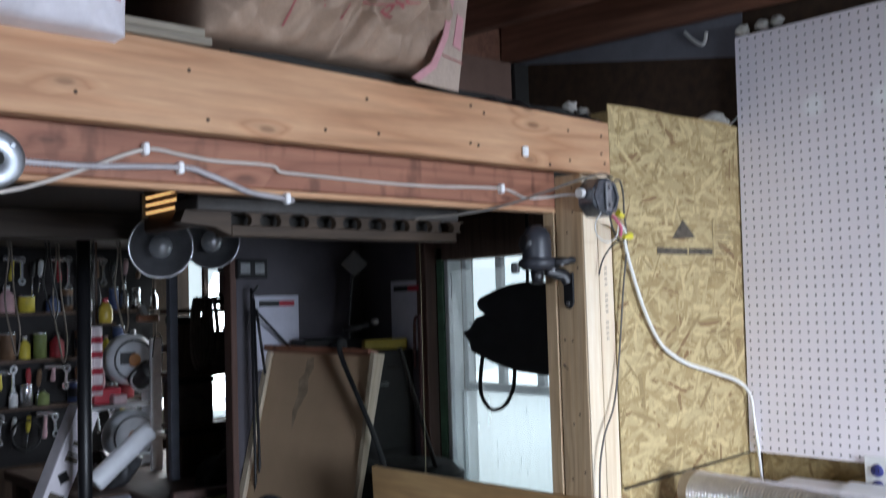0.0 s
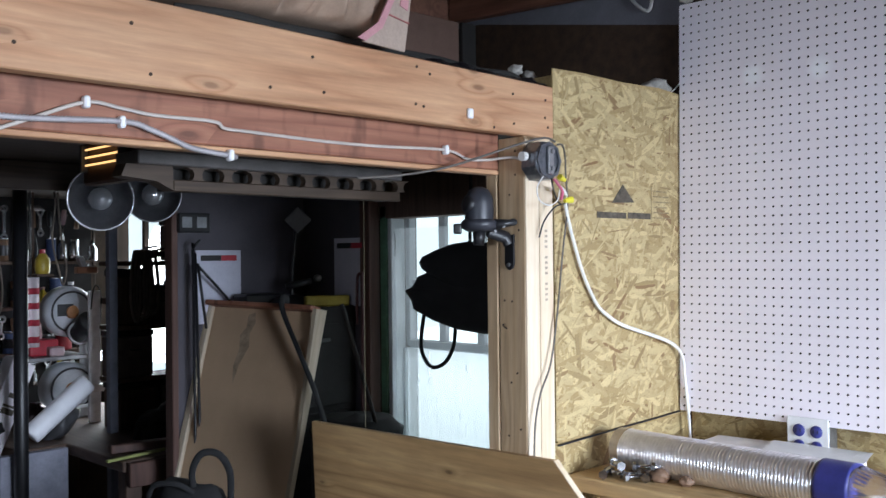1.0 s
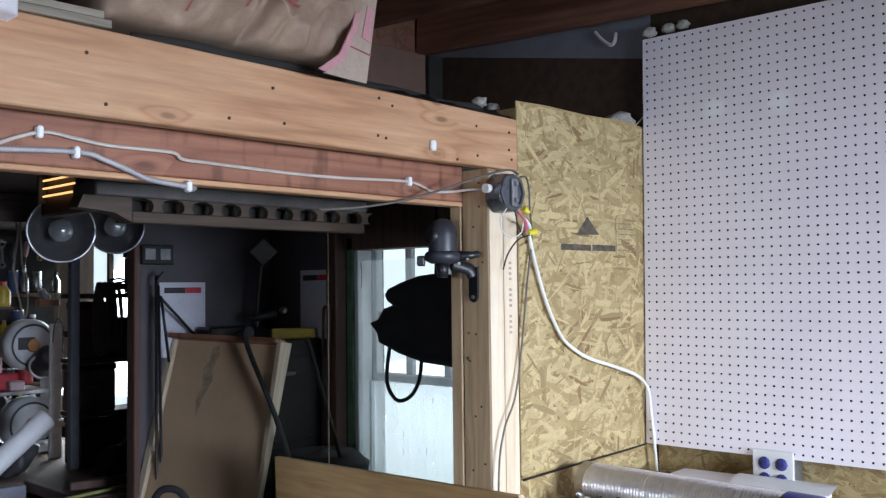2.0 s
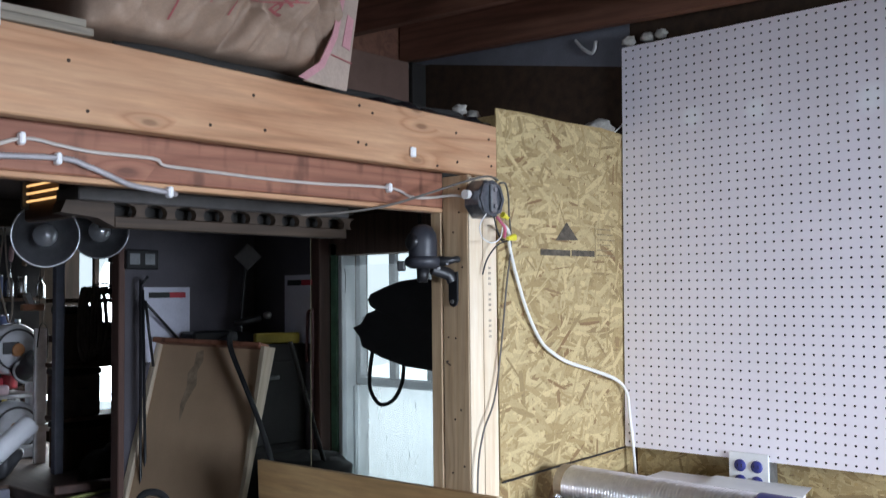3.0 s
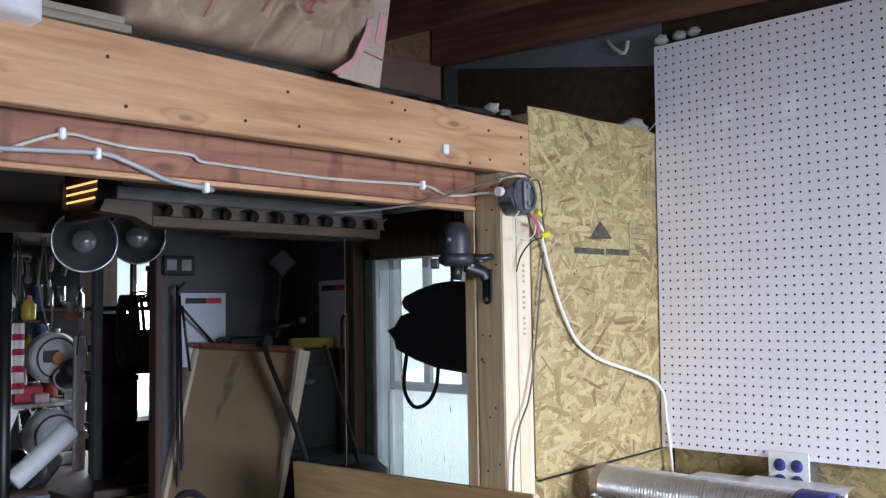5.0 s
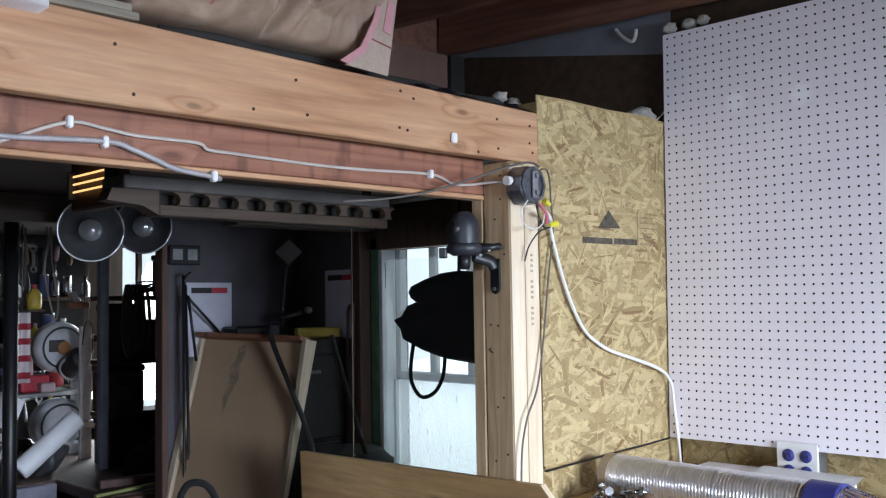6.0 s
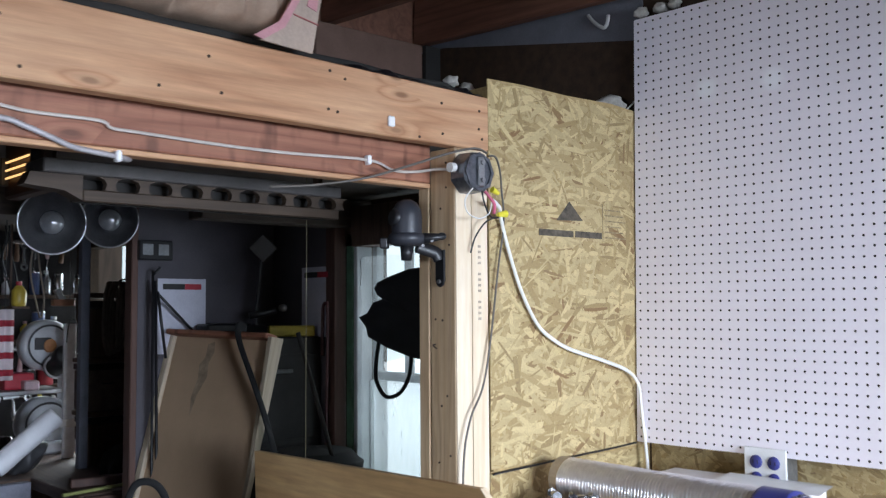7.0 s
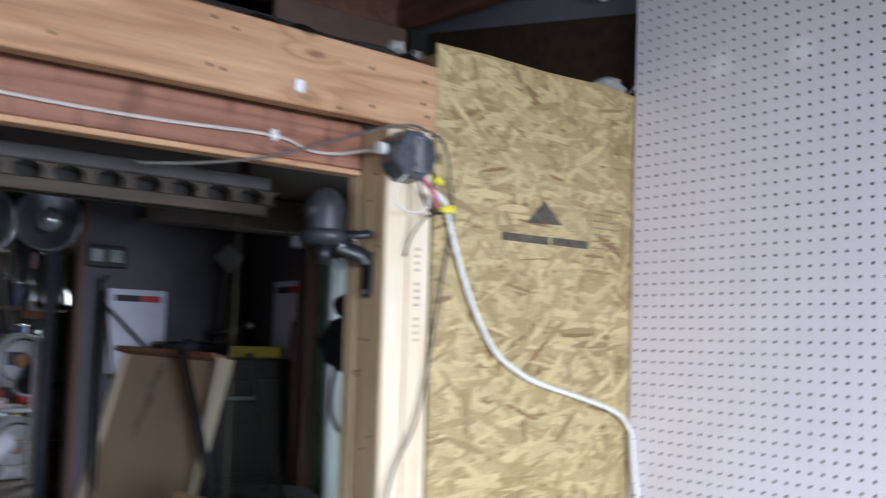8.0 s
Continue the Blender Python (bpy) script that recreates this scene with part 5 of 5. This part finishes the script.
part("body", box(-0.055, 0.05, -0.02, 0.02, 0, 0.032, 0.004), painted("brown_varnish", (0.30, 0.13, 0.07), 0.35), plane)
part("blade", moved(box(-0.012, 0.012, -0.016, 0.016, 0, 0.06, 0.001), pose(-0.01, 0, 0.025, 0, -25, 0)), STEEL, plane)
part("knob", lathe([(0.0, 0.05), (0.01, 0.048), (0.012, 0.036), (0.006, 0.0305)], 12), BLACK, plane)
part("cord", tube([(0.03, 0, 0.03), (0.032, 0, 0.2), (0.03, 0, 0.402)], 0.002, 5), CLOTH, plane)
jug = thing("oil_jug", (1.80, 4.56, 1.655), "dull yellow plastic oil jug on a bracket", "jug")
part("body", lathe([(0.0, 0.0), (0.03, 0.0), (0.034, 0.02), (0.034, 0.07), (0.018, 0.095), (0.012, 0.10)], 16), painted("jug_yellow", (0.5, 0.36, 0.05), 0.4), jug, "", True)
part("cap", lathe([(0.0135, 0.098), (0.0135, 0.118), (0.0, 0.118)], 12), RED, jug)
part("bracket", join(box(-0.04, 0.04, -0.035, 0.12, -0.012, -0.0005, 0.002), box(-0.004, 0.004, 0.112, 0.12, 0, 0.402)), DARKWOOD, jug)
flag = thing("striped_cloth", (1.72, 4.5, 1.64), "white cloth with red stripes hanging folded", "cloth")
CLOTHW = painted("white_cloth", (0.75, 0.66, 0.68), 0.9, vary=0.15)
CLOTHR = painted("red_cloth", (0.38, 0.03, 0.05), 0.9, vary=0.2)


def fold(z0, z1, d=0.0):
    o = bmesh.new()
    rows = [[o.verts.new((-0.045 + 0.09 * i / 18, -d + 0.012 * math.sin(i * 0.8), z0 + (z1 - z0) * j / 2)) for j in range(3)] for i in range(19)]
    for i in range(18):
        for j in range(2):
            o.faces.new((rows[i][j], rows[i + 1][j], rows[i + 1][j + 1], rows[i][j + 1]))
    e = bmesh.ops.extrude_face_region(o, geom=o.faces[:])
    bmesh.ops.translate(o, vec=(0, 0.002, 0), verts=[q for q in e["geom"] if isinstance(q, bmesh.types.BMVert)])
    return o


part("cloth", fold(-0.33, 0.0), CLOTHW, flag, "", True)
for z in (-0.28, -0.20, -0.12, -0.05):
    part("stripe", fold(z - 0.03, z, 0.003), CLOTHR, flag, "red stripe", True)
part("cord", tube([(0, 0, 0.0), (0.0, 0.0, 0.2), (0, 0, 0.419)], 0.003, 5), BLACK, flag)
solo("red_case", box(-0.07, 0.07, -0.05, 0.05, 0, 0.08, 0.012, segs=2), RED, "red plastic case on the saw table", "case", at=(1.83, 4.66, 1.2535))
solo("parts_box", box(-0.035, 0.035, -0.03, 0.03, 0, 0.045, 0.006), painted("pink_white", (0.55, 0.40, 0.42), 0.5), "small pale box before the red case", "box", at=(1.87, 4.585, 1.2535))

# tall narrow printed carton leaning by the pole
tall = new("tall_carton")
tall.matrix_world = pose(0.90, 4.0, 0.0, 0, 24.5, 12)
tagged(tall, "tall narrow white carton with dark print leaning by the pole", "carton")
part("box", box(0.0, 0.11, -0.04, 0.04, 0.046, 1.44, 0.003), painted("carton_white", (0.74, 0.69, 0.73), 0.6, vary=0.1), tall)
for z0, z1, x0, x1, m in [(1.04, 1.075, 0.02, 0.09, ink), (1.21, 1.235, 0.03, 0.09, ink), (0.93, 0.985, 0.01, 0.1, BLUE), (1.28, 1.30, 0.04, 0.08, ink), (1.24, 1.25, 0.03, 0.09, ink)]:
    part("print_bar", box(x0, x1, -0.0415, -0.0405, z0, z1), m, tall)

part("print_diamond", moved(box(-0.022, 0.022, -0.0415, -0.0405, -0.022, 0.022), pose(0.055, 0, 1.145, 0, 45, 0)), BLACK, tall)

# shelves before the small window
for z, x0, x1 in ((1.392, 1.96, 2.50), (1.69, 1.96, 2.50), (1.15, 1.96, 2.50)):
    solo("wall_shelf", box(x0, x1, -0.09, 0.10, 0, 0.022, 0.003), DARKWOOD, "dark wooden shelf before the small window", "shelf", "window shelves", (0, 4.20, z))
solo("shelf_upright", box(-0.02, 0.02, -0.10, 0.10, 0.93, 2.058, 0.003), DARKWOOD, "dark upright carrying the shelves", "upright", at=(2.52, 4.2, 0))
CORD = painted("dull_cord", (0.19, 0.155, 0.13), 0.8, vary=0.3)
for k in range(5):
    x = 2.035 + 0.021 * k
    a = 0.02 + 0.006 * (k % 3)
    solo("cord_hank", tube([(x, 4.08, 1.76), (x - a, 4.07, 1.68), (x - a * 1.2, 4.07, 1.52), (x, 4.065, 1.43 + 0.01 * k), (x + a, 4.07, 1.55), (x + a * 0.7, 4.075, 1.70), (x + 0.004, 4.08, 1.765)], 0.009, 7, 6), CORD, "dull brown hank of cord hung on the shelf", "cord", "cord hanks", smooth=True)
solo("cable_coil", tube([(0.055 * (1 + 0.25 * math.sin(a * 1.7)) * math.cos(a * 0.52), 0.045 * math.sin(a * 0.52), 0.012 + 0.0011 * a + 0.008 * math.sin(a * 0.9)) for a in range(46)], 0.005, 6, 3), BLACK, "loose coil of black cable lying on the shelf", "cable coil", at=(2.19, 4.16, 1.7125), smooth=True)


def storage_box(at, w, d, h, m):
    t = thing("storage_box", at, "dark lidded storage box crammed on the shelf", "box", "storage boxes", (0, 0, rng.uniform(-3, 3)))
    part("body", box(-w / 2, w / 2, -d / 2, d / 2, 0, h * 0.86, 0.006), m, t)
    part("lid", box(-w / 2 - 0.004, w / 2 + 0.004, -d / 2 - 0.004, d / 2 + 0.004, h * 0.86 + 0.0005, h, 0.005), BLACK, t)
    part("handle", tube([(-0.025, -d / 2 - 0.002, h * 0.6), (-0.02, -d / 2 - 0.016, h * 0.58), (0.02, -d / 2 - 0.016, h * 0.58), (0.025, -d / 2 - 0.002, h * 0.6)], 0.004, 6, 4), BLACK, t)


BOXBROWN = painted("dusty_brown_card", (0.15, 0.115, 0.10), 0.85, vary=0.35, scale=18)
for x, z, w, h, m in [(2.06, 1.4145, 0.165, 0.262, DARKWOOD), (2.197, 1.4145, 0.085, 0.185, BOXBROWN), (2.38, 1.4145, 0.2, 0.2, DARKWOOD), (2.0525, 1.1725, 0.185, 0.217, BOXBROWN),
                      (2.39, 1.1725, 0.2, 0.19, DARKWOOD), (2.08, 0.9305, 0.22, 0.2165, DARKWOOD), (2.31, 0.9305, 0.225, 0.2165, BOXBROWN), (2.36, 1.7125, 0.2, 0.2, BOXBROWN)]:
    storage_box((x, 4.2, z), w, 0.15, h, m)
heap = bmesh.new()
bmesh.ops.create_icosphere(heap, subdivisions=4, radius=1.0)
for q in heap.verts:
    q.co *= 1 + 0.3 * noise.noise(q.co * 1.8) + 0.1 * noise.noise(q.co * 6)
    q.co = Vector((q.co.x * 0.17, q.co.y * 0.13, max(q.co.z, -0.3) * 0.12 + 0.036))
solo("dark_canvas", heap, CLOTH, "heap of dark canvas on the bench", "cloth", at=(2.10, 3.84, 0.9305), smooth=True)
solo("timber_offcut", box(-0.25, 0.25, -0.03, 0.03, 0, 0.035, 0.004), REDPOST, "reddish timber offcut lying on the bench", "offcut", at=(1.96, 3.62, 0.9305), turn=(0, 0, -12))
for k, (x, y, l) in enumerate([(1.30, 4.75, 0.42), (1.42, 4.82, 0.55), (1.56, 4.70, 0.38), (1.66, 4.86, 0.60), (1.80, 4.78, 0.34), (1.88, 4.62, 0.46)]):
    solo("extension_cord", tube([(x, y, 2.059), (x + 0.01, y, 2.0), (x - 0.012, y - 0.01, 2.059 - l * 0.5), (x + 0.02, y - 0.01, 2.059 - l * 0.85), (x + 0.045, y, 2.059 - l), (x + 0.06, y, 2.059 - l * 0.8), (x + 0.035, y + 0.01, 2.059 - l * 0.4), (x + 0.02, y, 2.059)], 0.0045, 6, 6), CORD if k % 2 else BLACK,
         "dark looped cord hanging under the decking", "cord", "hanging cords", smooth=True)
for k, (x, z, l) in enumerate([(2.20, 1.39, 0.20), (2.26, 1.39, 0.24), (2.30, 1.69, 0.2)]):
    solo("thin_wire", tube([(x, 4.09, z), (x + 0.02, 4.085, z - l * 0.3), (x - 0.015, 4.085, z - l * 0.6), (x + 0.03, 4.09, z - l)], 0.0025, 5, 6), BLACK, "thin black wire dangling from the shelf", "wire", "thin wires", smooth=True)


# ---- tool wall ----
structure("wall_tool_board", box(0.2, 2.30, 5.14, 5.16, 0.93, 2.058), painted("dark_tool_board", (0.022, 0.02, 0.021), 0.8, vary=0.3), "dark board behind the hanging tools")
for z in (1.22, 1.46, 1.70):
    solo("wall_shelf", box(0.55, 2.28, -0.06, 0.05, 0, 0.018, 0.003), DARKWOOD, "narrow dark shelf on the tool wall", "shelf", "tool shelves", (0, 5.088, z))
PAL = [painted("clutter_%s" % n, c, r_, m_, vary=0.2) for n, c, r_, m_ in [("steel", (0.6, 0.61, 0.63), 0.25, 0.85), ("white", (0.75, 0.75, 0.76), 0.4, 0), ("yellow", (0.62, 0.5, 0.06), 0.5, 0),
       ("red", (0.36, 0.03, 0.04), 0.5, 0), ("pink", (0.6, 0.38, 0.4), 0.6, 0), ("green", (0.16, 0.20, 0.06), 0.6, 0), ("brown", (0.16, 0.09, 0.05), 0.7, 0), ("black", (0.015, 0.015, 0.017), 0.4, 0), ("blue", (0.06, 0.09, 0.2), 0.5, 0)]]


def can_thing(x, z, r, h, m, k):
    t = thing("tin_can", (x, 5.07, z), "%s tin standing on the tool shelf" % m.name.split("_")[1], "tin", "tins on the shelves")
    part("body", lathe([(0.0, 0.0), (r, 0.0), (r, h), (r * 0.94, h + 0.003), (0.0, h + 0.003)], 18), m, t, "", True)
    part("rim", lathe([(r, h - 0.004), (r * 1.05, h), (r, h + 0.004)], 18), PAL[0], t, "", True)
    if k % 3 == 0:
        part("label_band", lathe([(r * 1.01, h * 0.25), (r * 1.01, h * 0.7)], 18), PAL[(k * 5 + 1) % 9], t, "", True)


def bottle_thing(x, z, r, h, m, k):
    t = thing("bottle", (x, 5.07, z), "%s bottle on the tool shelf" % m.name.split("_")[1], "bottle", "bottles on the shelves")
    part("body", lathe([(0.0, 0.0), (r, 0.0), (r * 1.02, h * 0.1), (r, h * 0.62), (r * 0.4, h * 0.8), (r * 0.36, h * 0.88)], 16), m, t, "", True)
    part("cap", lathe([(r * 0.45, h * 0.86), (r * 0.45, h), (0.0, h)], 12), PAL[(k * 3 + 1) % 9], t, "", True)


def driver_thing(x, z, l, m, k):
    t = thing("screwdriver", (x, 5.055, z), "screwdriver with a %s handle hanging in a row" % m.name.split("_")[1], "screwdriver", "hanging tools", (0, rng.uniform(-6, 6), 0))
    part("handle", lathe([(0.0, 0.0), (0.011, -0.004), (0.014, -0.03), (0.012, -0.07), (0.007, -0.085)], 12), m, t, "", True)
    part("shaft", rod((0, 0, -0.085), (0, 0, -0.085 - l), 0.004, 0.003, 8), PAL[0], t, "", True)
    part("hook", rod((0, 0, -0.03), (0, 0.0845, -0.03), 0.003, segs=6), PAL[0], t)


def hammer_thing(x, z, l, m, k):
    t = thing("hammer", (x, 5.05, z), "hammer with a %s handle hanging by its head" % m.name.split("_")[1], "hammer", "hanging tools", (0, rng.uniform(-8, 8), 0))
    part("hook", rod((0, 0, -0.02), (0, 0.0895, -0.02), 0.003, segs=6), PAL[0], t)
    part("head", join(rod((-0.05, 0, 0), (0.03, 0, 0), 0.014, 0.016, 12), rod((0.03, 0, 0), (0.06, 0, -0.012), 0.012, 0.003, 10)), PAL[0], t, "steel head")
    part("handle", lathe([(0.0, -0.012), (0.009, -0.012), (0.010, -l * 0.5), (0.014, -l * 0.8), (0.012, -l), (0.0, -l - 0.003)], 12), m, t, "", True)


def wrench_thing(x, z, l, m, k):
    t = thing("wrench", (x, 5.06, z), "steel open-ended wrench hanging on a nail", "wrench", "hanging tools", (0, rng.uniform(-6, 6), 0))
    part("hook", rod((0, 0, -0.03), (0, 0.0795, -0.03), 0.003, segs=6), PAL[0], t)
    part("shank", box(-0.008, 0.008, -0.003, 0.003, -l, -0.02, 0.002), PAL[0], t)
    for zz in (0.0, -l - 0.01):
        part("jaw", moved(lathe([(0.009, -0.004), (0.02, -0.004), (0.02, 0.004), (0.009, 0.004), (0.009, -0.004)], 14), pose(0, 0, zz - 0.005, 90, 0, 0)), PAL[0], t)


makers = (can_thing, bottle_thing)
for row, z in enumerate((1.2385, 1.4785, 1.7185)):
    x = 0.62
    k = row
    while x < 2.26:
        r = rng.uniform(0.022, 0.042)
        h = rng.uniform(0.07, 0.15)
        makers[k % 2](x + r, z, r, h, PAL[rng.choice((0, 0, 1, 1, 2, 3, 4, 4, 5, 6, 7, 7, 8))], k)
        x += 2 * r * 1.08 + rng.choice((0.004, 0.01, 0.05, 0.09))
        k += 1
hang = (driver_thing, wrench_thing, hammer_thing, driver_thing)
for row, z in enumerate((2.02, 1.455, 1.215)):
    x = 0.6 + 0.02 * row
    k = row
    while x < 2.25:
        hang[(k * 7 + row) % 4](x, z - rng.uniform(0.0, 0.02) - 0.02, rng.uniform(0.07, 0.14), PAL[rng.choice((1, 2, 3, 4, 6, 7, 0))], k)
        x += rng.uniform(0.035, 0.085)
        k += 1
for k, (x, z) in enumerate([(1.56, 1.1), (1.30, 1.4), (1.15, 1.75), (1.0, 1.2)]):
    o = bmesh.new()
    for c in range(3):
        o = join(o, tube([(0.07 * math.cos(a * 0.35) * (1 + 0.04 * c), 0.008 * c, 0.075 * math.sin(a * 0.35)) for a in range(19)], 0.005, 6, 2))
    solo("cable_coil", o, PAL[(7, 4, 8, 1)[k]], "coil of cable hanging on the tool wall", "cable coil", "cable coils", (x, 4.98, z), smooth=True)

# dark gear low in the doorway
sack_ = thing("tool_bag", (1.48, 2.62, 0.80), "black tool bag with a loop handle on a stool", "bag", turn=(0, 0, -40))
part("body", moved(lump(0.13, 9.1, 0.9), pose(0, 0, 0.12)), CLOTH, sack_, "", True)
part("handle", tube([(0.02, -0.03, 0.2), (0.02, -0.06, 0.27), (0.05, -0.07, 0.325), (0.10, -0.06, 0.32), (0.13, -0.04, 0.26), (0.13, -0.03, 0.17)], 0.011, 8, 6), CLOTH, sack_, "stiff loop handle", True)
part("handle", tube([(-0.12, -0.02, 0.19), (-0.09, -0.07, 0.235), (-0.02, -0.09, 0.24), (0.03, -0.06, 0.2)], 0.009, 8, 6), CLOTH, sack_, "stiff loop handle", True)
stool = thing("wooden_stool", (1.48, 2.62, 0), "plain dark wooden stool", "stool")
part("seat", box(-0.15, 0.15, -0.15, 0.15, 0.76, 0.799, 0.006), DARKWOOD, stool)
for lx in (-0.13, 0.10):
    for ly in (-0.13, 0.10):
        part("leg", box(lx, lx + 0.03, ly, ly + 0.03, 0, 0.7595, 0.003), DARKWOOD, stool)
